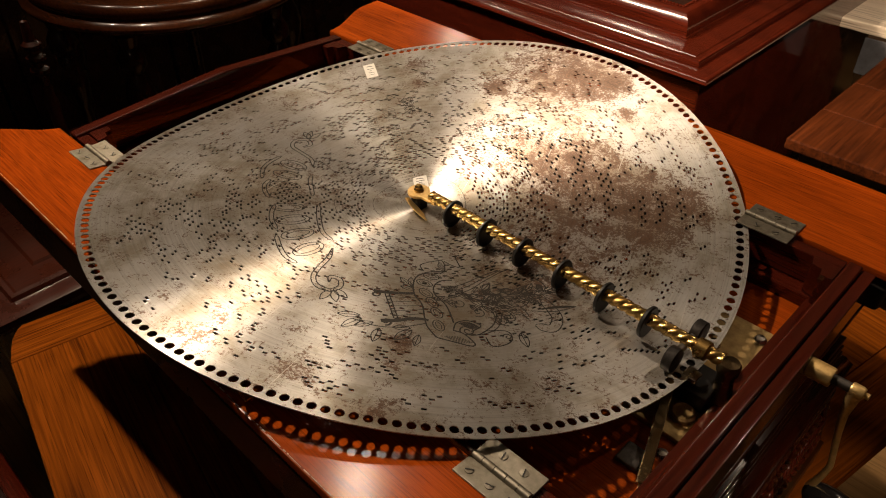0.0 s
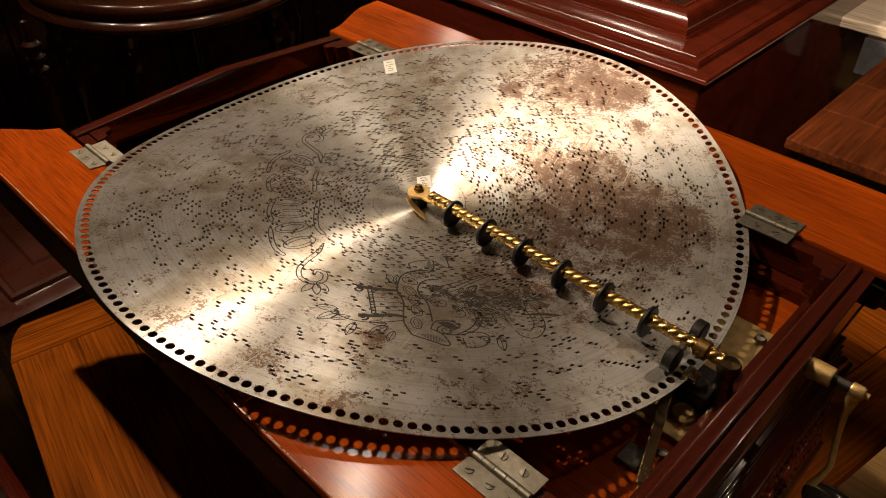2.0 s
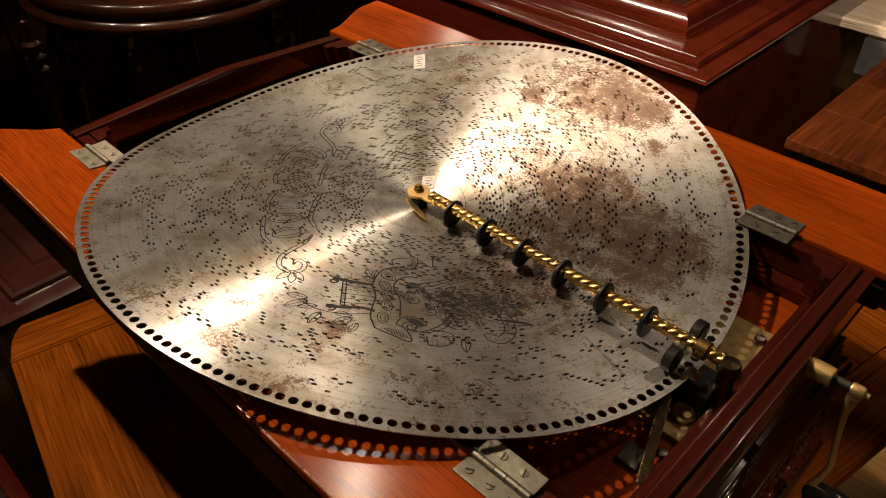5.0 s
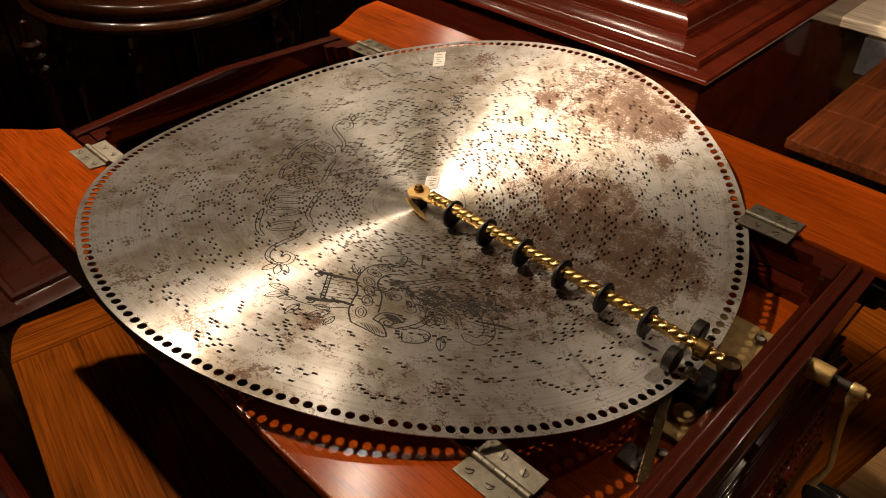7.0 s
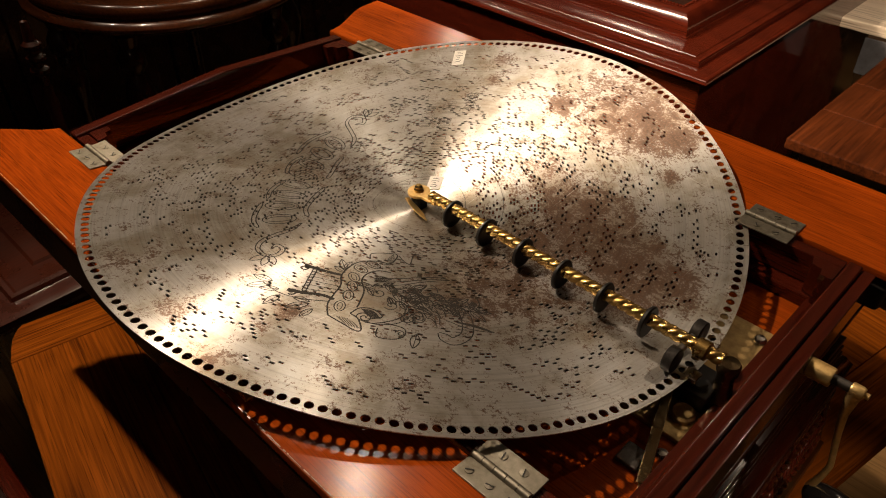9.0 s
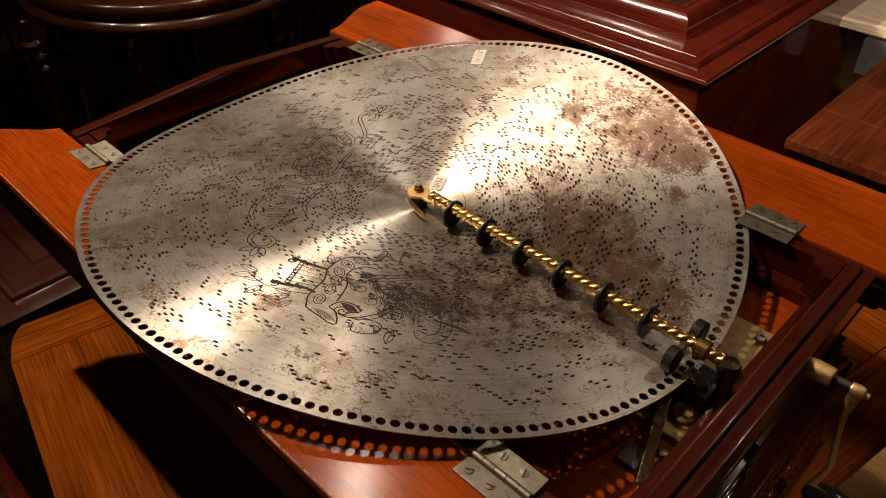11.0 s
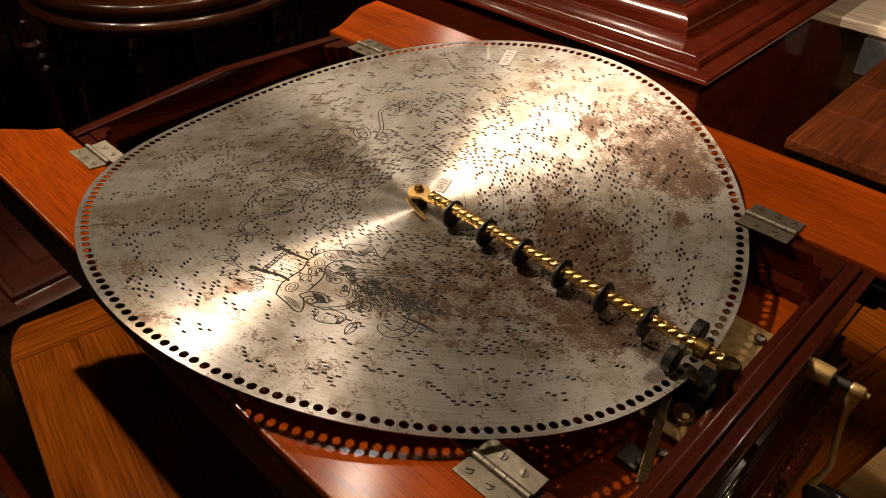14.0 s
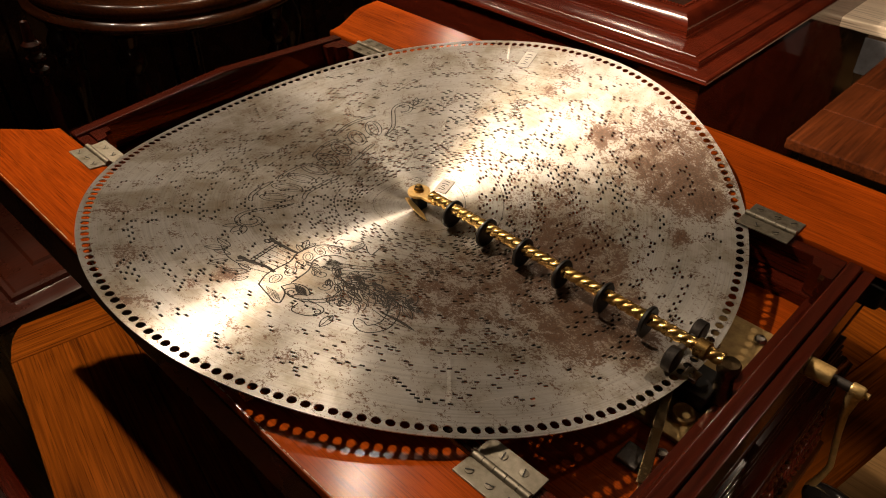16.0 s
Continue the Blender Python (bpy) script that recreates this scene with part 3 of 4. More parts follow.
    for (x0, y0), count, h in (((-0.031, 0.039), 17, 0.0072), ((-0.045, 0.016), 17, 0.0066)):
        for k in range(count):
            bx, by = x0 + ux * 0.0092 * k, y0 + uy * 0.0092 * k
            if rng.random() < 0.12:
                continue
            def corner(a, b):
                return (bx + ux * a - uy * b, by + uy * a + ux * b)
            put(stroke_quads([corner(-0.003, -h), corner(0.003, -h), corner(0.003, h), corner(-0.003, h), corner(-0.003, -h)], 0.0006))
            put(stroke_quads([corner(-0.001, -h * 0.6), corner(-0.001, h * 0.6)], 0.0005))
    star = [(-0.132 + (0.0075 if k % 2 == 0 else 0.0035) * math.cos(math.pi * k / 5 + 0.3), 0.185 + (0.0075 if k % 2 == 0 else 0.0035) * math.sin(math.pi * k / 5 + 0.3)) for k in range(11)]
    put(stroke_quads(star, 0.0008))
    # fine rings turned into the plate
    for r, w in ((0.0515, 0.0005), (0.0935, 0.0004)):
        put(stroke_quads(arc(r, 0, 2 * math.pi, 0, 2, 240), w))
    return out


def music_disc():
    disc = tagged(empty("music_disc"), "large worn steel music disc with punched slots and rust", "disc")
    rings, plan = punch_plan()
    drawn = {}
    for q in ornaments():
        c = sum(q, Vector((0, 0))) / 4
        drawn.setdefault(int((math.atan2(c.y, c.x) % (2 * math.pi)) / (2 * math.pi) * N_SEC) % N_SEC, []).append(q)
    for i in range(N_SEC):
        ob = part("sector", sector_mesh(i, rings, plan), DISC_STEEL, disc)
        ob.data.materials.append(SLOT_SHADE)
        MOVERS.append((ob, 2 * math.pi * (i + 0.5) / N_SEC))
        if i in drawn:
            bm = bmesh.new()
            for n, q in enumerate(drawn[i]):
                bm.faces.new([bm.verts.new((v.x, v.y, 0.00010 + 0.00001 * (n % 7))) for v in q])
            tagged(part("engraving", bm, INK, ob, "dark engraved lines"), kind="stuff")

    def sector_at(x, y):
        return int((math.atan2(y, x) % (2 * math.pi)) / (2 * math.pi) * N_SEC)

    def sticker(x, y, turn, long, wide):
        m = Matrix.Translation((x, y, 0)) @ Matrix.Rotation(turn, 4, "Z")
        bm = box(-long / 2, long / 2, -wide / 2, wide / 2, 0.0004, 0.0008)
        bm.transform(m)
        ob = part("sticker", bm, PAPER, disc, "small white paper sticker")
        MOVERS.append((ob, 2 * math.pi * (sector_at(x, y) + 0.5) / N_SEC))
        bm = bmesh.new()
        for k, (a, b, c, d) in enumerate(((-0.3, -0.2, -0.3, 0.25), (-0.22, -0.25, -0.12, 0.2), (-0.02, -0.1, -0.02, 0.15), (0.12, -0.3, 0.12, 0.3), (0.28, -0.25, 0.34, 0.25))):
            for q in stroke_quads([(a * long, b * wide), ((a + c) / 2 * long + 0.0006, (b + d) / 2 * wide), (c * long, d * wide)], 0.0010):
                bm.faces.new([bm.verts.new((v.x, v.y, 0.00095)) for v in q])
        bm.transform(m)
        part("pen_mark", bm, INK, ob, "dark pen marks")
    sticker(-0.188, 0.237, math.atan2(0.237, -0.188), 0.036, 0.016)
    sticker(-0.016, 0.038, math.atan2(0.040, -0.016) + 0.2, 0.022, 0.016)
    # the number
    text = bpy.data.curves.new("number", "FONT")
    text.body, text.size, text.fill_mode, text.bevel_depth, text.align_x = "4088", 0.0200, "NONE", 0.00025, "CENTER"
    tmp = new("number_outline", text)
    me = bpy.data.meshes.new_from_object(tmp.evaluated_get(bpy.context.evaluated_depsgraph_get()))
    bpy.data.objects.remove(tmp)
    me.transform(Matrix.Translation((-0.092, 0.178, 0.0001)) @ Matrix.Rotation(math.atan2(0.832, -0.555), 4, "Z"))
    me.materials.clear()
    me.materials.append(INK)
    ob = new("number", me)
    ob.parent = disc
    tagged(ob, "engraved disc number")
    MOVERS.append((ob, 2 * math.pi * (sector_at(-0.095, 0.176) + 0.5) / N_SEC))
    return disc


DISC = music_disc()
# ---- the music box case ----
ZL = 0.0228
TABLE_Z = -0.27
CASE = tagged(empty("music_box_case", (0, 0, TABLE_Z)), "open folding-top mahogany music box case on an oak table", "music box")


def cpart(name, bm, material, parent=None, label=""):
    """A part of the case, given in the place's own coordinates."""
    bm.transform(Matrix.Translation((0, 0, -TABLE_Z)))
    return part(name, bm, material, parent or CASE, label)


def end_board(x0, x1, peak):
    bm = bmesh.new()
    pts = [(-0.211, -0.014), (0.207, -0.014), (0.207, ZL), (0.003, ZL + peak), (-0.211, ZL)]
    if peak < 0.001:
        pts.pop(3)
    a = [bm.verts.new((x0, y, z)) for y, z in pts]
    b = [bm.verts.new((x1, y, z)) for y, z in pts]
    n = len(pts)
    fs = [bm.faces.new(a[::-1]), bm.faces.new(b)] + [bm.faces.new((a[k], a[(k + 1) % n], b[(k + 1) % n], b[k])) for k in range(n)]
    bmesh.ops.recalc_face_normals(bm, faces=fs)
    bmesh.ops.bevel(bm, geom=bm.edges[:], offset=0.0025, segments=3, profile=0.5, affect="EDGES")
    return bm


def bead(out, z, r, n=8):
    """A half-round bead in a moulding's profile."""
    return [(out + r * math.sin(math.pi * k / n), z + r * math.cos(math.pi * k / n)) for k in range(n + 1)]


def case_walls():
    # the frame round the opening
    smooth(cpart("front_wall", box(-0.3815, 0.384, -0.211, -0.196, -0.014, ZL - 0.002, 0.002), MAHOGANY_LONG))
    smooth(cpart("back_wall", box(-0.3815, 0.384, 0.192, 0.207, -0.014, ZL - 0.002, 0.002), MAHOGANY_LONG))
    smooth(cpart("end_wall", end_board(-0.400, -0.382, 0.013), MAHOGANY))
    smooth(cpart("end_wall", end_board(0.3845, 0.3985, 0.0), MAHOGANY))
    smooth(cpart("end_ledge", box(0.3988, 0.4110, -0.211, 0.207, -0.0145, 0.0195, 0.0016), MAHOGANY))
    # the slightly narrower chest under it
    for nm, b, m in (("lower_front", (-0.390, 0.398, -0.202, -0.176), MAHOGANY_LONG), ("lower_back", (-0.390, 0.398, 0.174, 0.198), MAHOGANY_LONG),
                     ("lower_end", (-0.390, -0.360, -0.1755, 0.1735), MAHOGANY), ("lower_end", (0.368, 0.398, -0.1755, 0.1735), MAHOGANY)):
        smooth(cpart(nm, box(*b, TABLE_Z + 0.001, -0.0145, 0.001), m))
    # notched blocks in the four corners
    for sx, x in ((-1, -0.3815), (1, 0.384)):
        for sy, y in ((-1, -0.1955), (1, 0.1915)):
            pts = [(x, y), (x, y - sy * 0.024), (x - sx * 0.012, y - sy * 0.024), (x - sx * 0.014, y - sy * 0.015), (x - sx * 0.024, y - sy * 0.013), (x - sx * 0.028, y)]
            smooth(cpart("corner_block", prism(pts, -0.0140, ZL - 0.0008, 0.0010), MAHOGANY))
    # mouldings round the chest
    path = [(-0.390, -0.202), (0.398, -0.202), (0.398, 0.198), (-0.390, 0.198)]
    cove = [(0.0005, -0.0150)] + bead(0.0110, -0.0185, 0.0032) + [(0.0060, -0.0240), (0.0040, -0.0300), (0.0030, -0.0620)] + bead(0.0095, -0.0680, 0.0028) + [(0.0060, -0.0715), (0.0005, -0.0760)]
    smooth(cpart("cove_moulding", sweep(cove, path), MAHOGANY), 60)
    middle = [(0.0005, -0.0765)] + bead(0.0105, -0.0800, 0.0028) + [(0.0100, -0.0850)] + bead(0.0115, -0.0890, 0.0028) + [(0.0122, -0.0930), (0.0180, -0.0950), (0.0245, -0.1050)] + bead(0.0245, -0.1080, 0.0022) + [(0.0245, -0.1110), (0.0200, -0.1300), (0.0005, -0.1310)]
    smooth(cpart("middle_moulding", sweep(middle, path), MAHOGANY), 60)
    foot = [(0.0005, -0.1315), (0.0200, -0.1320), (0.0240, -0.1800), (0.0300, -0.2350), (0.0340, -0.2400), (0.0340, -0.2690), (0.0, -0.2695)]
    smooth(cpart("plinth", sweep(foot, path), DARK_WOOD), 40)
    # carved leaves on the plinth of the crank's end
    rng = random.Random(3)
    bm = bmesh.new()
    for k in range(40):
        y = -0.215 + 0.0108 * k
        for row in range(4):
            u = 0.10 + 0.25 * row
            c = Vector((0.398 + 0.0195 + 0.010 * u, y + 0.0054 * (row % 2), -0.134 - 0.098 * u))
            m = Matrix.Translation(c) @ Matrix.Rotation(rng.uniform(-0.5, 0.5) + (0.6 if row % 2 else -0.6), 4, "X") @ Matrix.Rotation(rng.uniform(-0.3, 0.3), 4, "Z") @ Matrix.Diagonal((0.0045, 0.0042, 0.0125, 1))
            bmesh.ops.create_icosphere(bm, subdivisions=2, radius=1, matrix=m)
    tagged(smooth(cpart("carving", bm, MAHOGANY, None, "dark carved leaf moulding")), kind="stuff")
    smooth(cpart("lid_stay", box(0.3985, 0.424, 0.2074, 0.226, -0.022, 0.004, 0.005), IRON, None, "black iron lid stay"))


def inside():
    cpart("soundboard", box(-0.3598, 0.3678, -0.1753, 0.1733, -0.038, -0.028), ORANGE_WOOD, None, "orange varnished bed board inside the case")
    plate = cpart("bedplate", box(0.300, 0.3676, -0.060, 0.112, -0.0277, -0.0230, 0.0010), BRASS_PLATE, None, "dull brass bedplate with steel screws")
    for x, y in ((0.3605, 0.094), (0.3605, -0.010), (0.332, -0.024), (0.332, 0.060)):
        smooth(cpart("screw", lathe([(0.0062, 0), (0.0060, 0.003), (0.0042, 0.0052), (0, 0.006)], 18, Matrix.Translation((x, y, -0.0232))), STEEL_BRIGHT, plate, "round steel screw head"))
    # start lever beside the plate
    lev = cpart("lever", box(-0.0045, 0.0045, -0.056, 0.056, -0.002, 0.002, 0.0008, None), DARK_BRASS, None, "tarnished brass start lever")
    lev.data.transform(Matrix.Translation((0, 0, TABLE_Z)))
    lev.matrix_local = pose(0.349, -0.068, -0.012 - TABLE_Z, 6, 0, 20)
    smooth(part("pivot", lathe([(0.006, -0.002), (0.006, 0.003), (0.004, 0.005), (0, 0.0055)], 16, Matrix.Translation((0, 0.050, 0))), OLD_BRASS, lev))
    part("end_hook", box(-0.0025, 0.0025, -0.066, -0.050, -0.012, -0.002, 0.0006), OLD_BRASS, lev)
    smooth(cpart("steel_tab", box(0.336, 0.356, -0.108, -0.086, -0.0278, -0.023, 0.002), STEEL_DARK, None, "grey steel tab"))
    for x, y in ((0.3605, -0.101), (0.362, -0.078)):
        smooth(cpart("screw", lathe([(0.0058, 0), (0.0056, 0.003), (0.004, 0.005), (0, 0.0056)], 18, Matrix.Translation((x, y, -0.0282))), STEEL_BRIGHT, None, "round steel screw head"))
    # star-wheel gantry and combs under the bar
    smooth(cpart("gantry", box(0.060, 0.299, -0.016, 0.016, -0.0278, -0.010, 0.003), IRON, None, "black iron star-wheel gantry"))
    for s in (-1, 1):
        bm = bmesh.new()
        for k in range(52):
            x = 0.064 + 0.0042 * k
            box(x, x + 0.0030, *sorted((s * 0.024, s * (0.066 - 0.0004 * k))), -0.018, -0.0155, 0, bm)
        tagged(cpart("comb", bm, STEEL_DARK, None, "steel tuned comb"), kind="stuff")
    for s in (-1, 1):
        smooth(cpart("comb_base", box(0.060, 0.285, *sorted((s * 0.040, s * 0.070)), -0.0278, -0.0185, 0.003), IRON))


def leaned(bm, side):
    """The front leaf stands open a little short of level, about its hinge line."""
    if side < 0:
        bm.transform(Matrix.Translation((0, -0.2125, ZL)) @ Matrix.Rotation(radians(-8), 4, "X") @ Matrix.Translation((0, 0.2125, -ZL)))
    return bm


def lid(side):
    """One open half of the folding lid, its far end cut to an ogee."""
    y_in, y_out = (-0.2150, -0.3145) if side < 0 else (0.2105, 0.349)
    w = y_out - y_in
    pts = []
    n = 16
    for k in range(n + 1):
        u = k / n
        ogee = 0.5 - 0.5 * math.cos(math.pi * min(1, u * 1.25))
        pts.append((-0.417 - 0.036 * ogee - 0.008 * u, y_in + w * u))
    x_end = 0.455 if side > 0 else 0.42
    pts += [(x_end, y_out), (x_end - 0.02, y_in)]
    leaf = smooth(cpart("lid", leaned(prism(pts, ZL - 0.009, ZL, 0.0018), side), ORANGE_WOOD, None, "open orange varnished lid leaf"))
    # darker rim under the leaf, and a worn pale edge
    y0, y1 = sorted((y_out + (0.0005 if side < 0 else -0.0005), y_out - (-0.014 if side < 0 else 0.014)))
    cpart("lid_rim", leaned(box(-0.450, x_end - 0.005, y0, y1, ZL - 0.050, ZL - 0.0095, 0.002), side), DARK_WOOD, leaf, "dark mahogany lid rim")
    if side < 0:
        # the varnish is chipped along the outer edge
        rng = random.Random(9)
        bm = bmesh.new()
        x = -0.40
        while x < x_end - 0.02:
            long, wide = rng.uniform(0.001, 0.007), rng.uniform(0.0003, 0.0009)
            box(x, x + long, y_out + 0.0012, y_out + 0.0012 + wide, ZL - 0.0006, ZL + 0.0003, 0, bm)
            x += long + rng.uniform(0.0002, 0.0035)
        tagged(cpart("worn_edge", leaned(bm, side), BARE_WOOD, leaf, "chipped pale edge"), kind="stuff")
    return leaf


def hinge(x, y, side):
    h = cpart("hinge", leaned(box(x - 0.027, x + 0.027, *sorted((y + side * 0.0035, y + side * 0.0225)), ZL + 0.0002, ZL + 0.0018, 0.0004), side), NICKEL, None, "worn nickel plated butt hinge")
    for ob, bm in (("leaf", box(x - 0.027, x + 0.027, *sorted((y - side * 0.0035, y - side * 0.0215)), ZL + 0.0002, ZL + 0.0018, 0.0004)),):
        cpart(ob, bm, NICKEL, h)
    for k in range(5):
        xa = x - 0.0272 + 0.0109 * k
        smooth(cpart("knuckle", tube([(xa, y, ZL + 0.0022), (xa + 0.0104, y, ZL + 0.0022)], 0.0034, 14), NICKEL, h))
    rng = random.Random(int(1000 * abs(x + y)))
    for dx, dy in ((-0.018, 0.014), (0.001, 0.0135), (0.018, 0.014), (-0.009, -0.0135), (0.011, -0.013)):
        sx, sy = x + dx, y + side * dy
        way = side if dy > 0 else 0
        smooth(cpart("screw", leaned(lathe([(0.0036, 0), (0.0034, 0.0007), (0.0, 0.0010)], 16, Matrix.Translation((sx, sy, ZL + 0.0017))), way), NICKEL, h))
        bm = box(-0.0032, 0.0032, -0.00045, 0.00045, 0, 0.0004)
        bm.transform(Matrix.Translation((sx, sy, ZL + 0.0026)) @ Matrix.Rotation(rng.uniform(0, 3), 4, "Z"))
        cpart("slot", leaned(bm, way), IRON, h, "dark screw slot")


BARE_WOOD = plain("bare_chipped_wood", (0.50, 0.36, 0.24), 0.7, 0, 0.3, 200)
DARK_BRASS = metal("dark_brass", (0.20, 0.14, 0.07), (0.05, 0.035, 0.02), 0.22, 0.7, 60)
SATIN_BRASS = metal("satin_brass", (0.86, 0.62, 0.27), (0.60, 0.40, 0.15), 0.40, 0.6, 90)
BLACK_GLOSS = plain("black_lacquer", (0.010, 0.009, 0.009), 0.15, 0.0, 0.2, 30)
BRASS_PLATE = metal("bed_brass", (0.60, 0.44, 0.20), (0.30, 0.20, 0.09), 0.42, 0.8, 70)
STEEL_BRIGHT = metal("bright_steel", (0.60, 0.58, 0.55), (0.30, 0.28, 0.26), 0.18, 0.4, 90)
case_walls()
inside()
for s in (-1, 1):
    lid(s)
for x in (0.303, -0.318):
    hinge(x, -0.2125, -1)
    hinge(x, 0.2085, 1)

# guide rollers that carry the rim on the front lid
for x, y in ((0.118, -0.303),):
    g = tagged(empty("guide_roller", (x, y, ZL + 0.0124)), "small brass guide roller on the lid's edge", "roller")
    part("bracket", box(-0.010, 0.010, -0.004, 0.004, 0, 0.004, 0.001), BRASS, g)
    smooth(part("wheel", lathe([(0.002, -0.004), (0.0050, -0.0035), (0.0055, 0), (0.0050, 0.0035), (0.002, 0.004)], 20, Matrix.Translation((0, -0.001, 0.0085)) @ Matrix.Rotation(math.pi / 2, 4, "X")), BRASS, g))

# ---- the pressure bar ----
BAR = tagged(empty("pressure_bar"), "twisted polished brass pressure bar with black rollers over the disc", "bar")


def twisted_bar(x0, x1, z, r0=0.0063, depth=0.0016, lead=0.0092):
    bm = bmesh.new()
    n, steps = int((x1 - x0) / 0.0006), 36
    rings = []
    for k in range(n + 1):
        x = x0 + (x1 - x0) * k / n
        ring = []
        for j in range(steps):
            th = 2 * math.pi * j / steps
            r = r0 - depth + depth * abs(math.sin(1.5 * th + math.pi * x / lead)) ** 0.6
            ring.append(bm.verts.new((x, r * math.cos(th), z + r * math.sin(th))))
        rings.append(ring)
    for a, b in zip(rings, rings[1:]):
        for j in range(steps):
            i = (j + 1) % steps
            bm.faces.new((a[j], a[i], b[i], b[j]))
    bm.faces.new(rings[0])
    bm.faces.new(rings[-1][::-1])
    bmesh.ops.recalc_face_normals(bm, faces=bm.faces[:])
    return bm


BZ = 0.0240
ROLLER_STEEL = metal("roller_steel", (0.07, 0.066, 0.062), (0.025, 0.022, 0.02), 0.4, 0.6, 90)
ALONG = Matrix.Rotation(math.pi / 2, 4, "Y")
smooth(part("rod", twisted_bar(0.020, 0.362, BZ), BRASS, BAR, "rope-twisted polished brass rod"), 70)
for x in (0.0515, 0.0995, 0.1475, 0.1955, 0.2435, 0.290):
    smooth(part("roller", lathe([(0.006, -0.0022), (0.0142, -0.0021), (0.0154, -0.001), (0.0154, 0.001), (0.0142, 0.0021), (0.006, 0.0022)], 36, Matrix.Translation((x, 0, 0.0158 + 0.0143 * x)) @ ALONG), IRON, BAR, "thin black roller"))
for y in (-0.023, 0.021):
    smooth(part("end_roller", lathe([(0.004, -0.0048), (0.0105, -0.0048), (0.0115, -0.0040), (0.0115, 0.0040), (0.0105, 0.0048), (0.004, 0.0048)], 36, Matrix.Translation((0.3285, y, 0.0188)) @ ALONG), ROLLER_STEEL, BAR, "grey steel end roller"))
smooth(part("axle", tube([(0.3285, -0.03, 0.0205), (0.3285, 0.028, 0.0205)], 0.0035), STEEL_DARK, BAR))
smooth(part("collar", lathe([(0.0075, -0.006), (0.0088, -0.005), (0.0088, 0.005), (0.0075, 0.006)], 24, Matrix.Translation((0.343, 0, BZ)) @ ALONG), BRASS, BAR))
# eye at the middle of the disc, with its catch
pts = [(0.0125 * math.cos(a), 0.0125 * math.sin(a)) for a in [radians(35 + 290 * k / 20) for k in range(21)]] + [(0.030, -0.006), (0.030, 0.006)]
smooth(part("eye_plate", prism(pts, 0.0185, 0.0225, 0.0012), SATIN_BRASS, BAR, "polished brass eye plate"))
smooth(part("eye_foot", prism([(x * 0.7, y * 0.7) for x, y in pts[:21]], 0.0015, 0.0185), IRON, BAR))
smooth(part("centre_pin", lathe([(0.0055, 0.0215), (0.0055, 0.0245), (0.0042, 0.0260), (0.0045, 0.0275), (0.003, 0.0295), (0, 0.030)], 20), BRASS, BAR))
leaf_shape = [(-0.006, -0.0030), (0.004, -0.0052), (0.014, -0.0050), (0.024, -0.0030), (0.031, 0.0), (0.022, 0.0036), (0.012, 0.0040), (0.002, 0.0034), (-0.006, 0.0026)]
smooth(part("catch", prism(leaf_shape, -0.0008, 0.0008, 0.0005, pose(-0.001, -0.0125, 0.0135, -24, 16, -8)), SATIN_BRASS, BAR, "leaf-shaped brass catch"))
# black bracket and post at the case's end
smooth(part("bracket", box(0.322, 0.366, -0.024, 0.014, -0.0228, -0.003, 0.004), IRON, BAR, "black iron bracket"))
smooth(part("post", lathe([(0.0120, -0.0229), (0.0120, -0.016), (0.0118, -0.012), (0.0095, -0.009), (0.0082, -0.002), (0.0078, 0.008), (0.0085, 0.014), (0.0098, 0.017), (0.0098, 0.023), (0.0080, 0.026), (0, 0.027)], 28, Matrix.Translation((0.368, 0.0, 0))), DARK_BRASS, BAR, "tarnished turned post"))
smooth(part("wing_nut", box(0.338, 0.352, -0.020, -0.006, 0.000, 0.006, 0.002), STEEL_BRIGHT, BAR, "small steel nut"))
smooth(part("lock_ring", lathe([(0.006, -0.0230), (0.011, -0.0230), (0.011, -0.0190), (0.009, -0.0175), (0.006, -0.019)], 28, Matrix.Translation((0.354, -0.034, 0))), OLD_BRASS, BAR, "tarnished brass ring"))

# ---- the crank ----
KX, KY, KZ = 0.409, 0.064, 0.0060
CRANK = tagged(empty("winding_crank", (KX, KY, KZ)), "brass winding crank with a black grip on the case end", "crank")
smooth(part("boss", lathe([(0.0, 0.0022), (0.0084, 0.0022), (0.0090, 0.003), (0.0090, 0.021), (0.0084, 0.023), (0.0, 0.023)], 32, ALONG), SATIN_BRASS, CRANK, "satin brass boss"))
smooth(part("shaft", tube([(0.022, 0, 0), (0.040, 0, 0)], 0.0045), STEEL_DARK, CRANK))
smooth(part("hub", lathe([(0.0, 0), (0.0055, 0.0), (0.0062, 0.0015), (0.0062, 0.009), (0.005, 0.011), (0.0028, 0.0115), (0.0028, 0.015), (0, 0.0155)], 20, Matrix.Translation((0.038, 0, 0)) @ ALONG), SATIN_BRASS, CRANK))
smooth(part("arm", tube([(0.043, 0.000, 0.002), (0.042, 0, -0.012), (0.042, 0, -0.030), (0.045, 0, -0.055), (0.049, 0, -0.080), (0.051, 0, -0.094), (0.049, 0, -0.110), (0.046, 0, -0.124), (0.044, 0, -0.134)],
                [0.0066, 0.0056, 0.0038, 0.0030, 0.0029, 0.0029, 0.0031, 0.0036, 0.0044], 14), SATIN_BRASS, CRANK, "curved brass arm"))
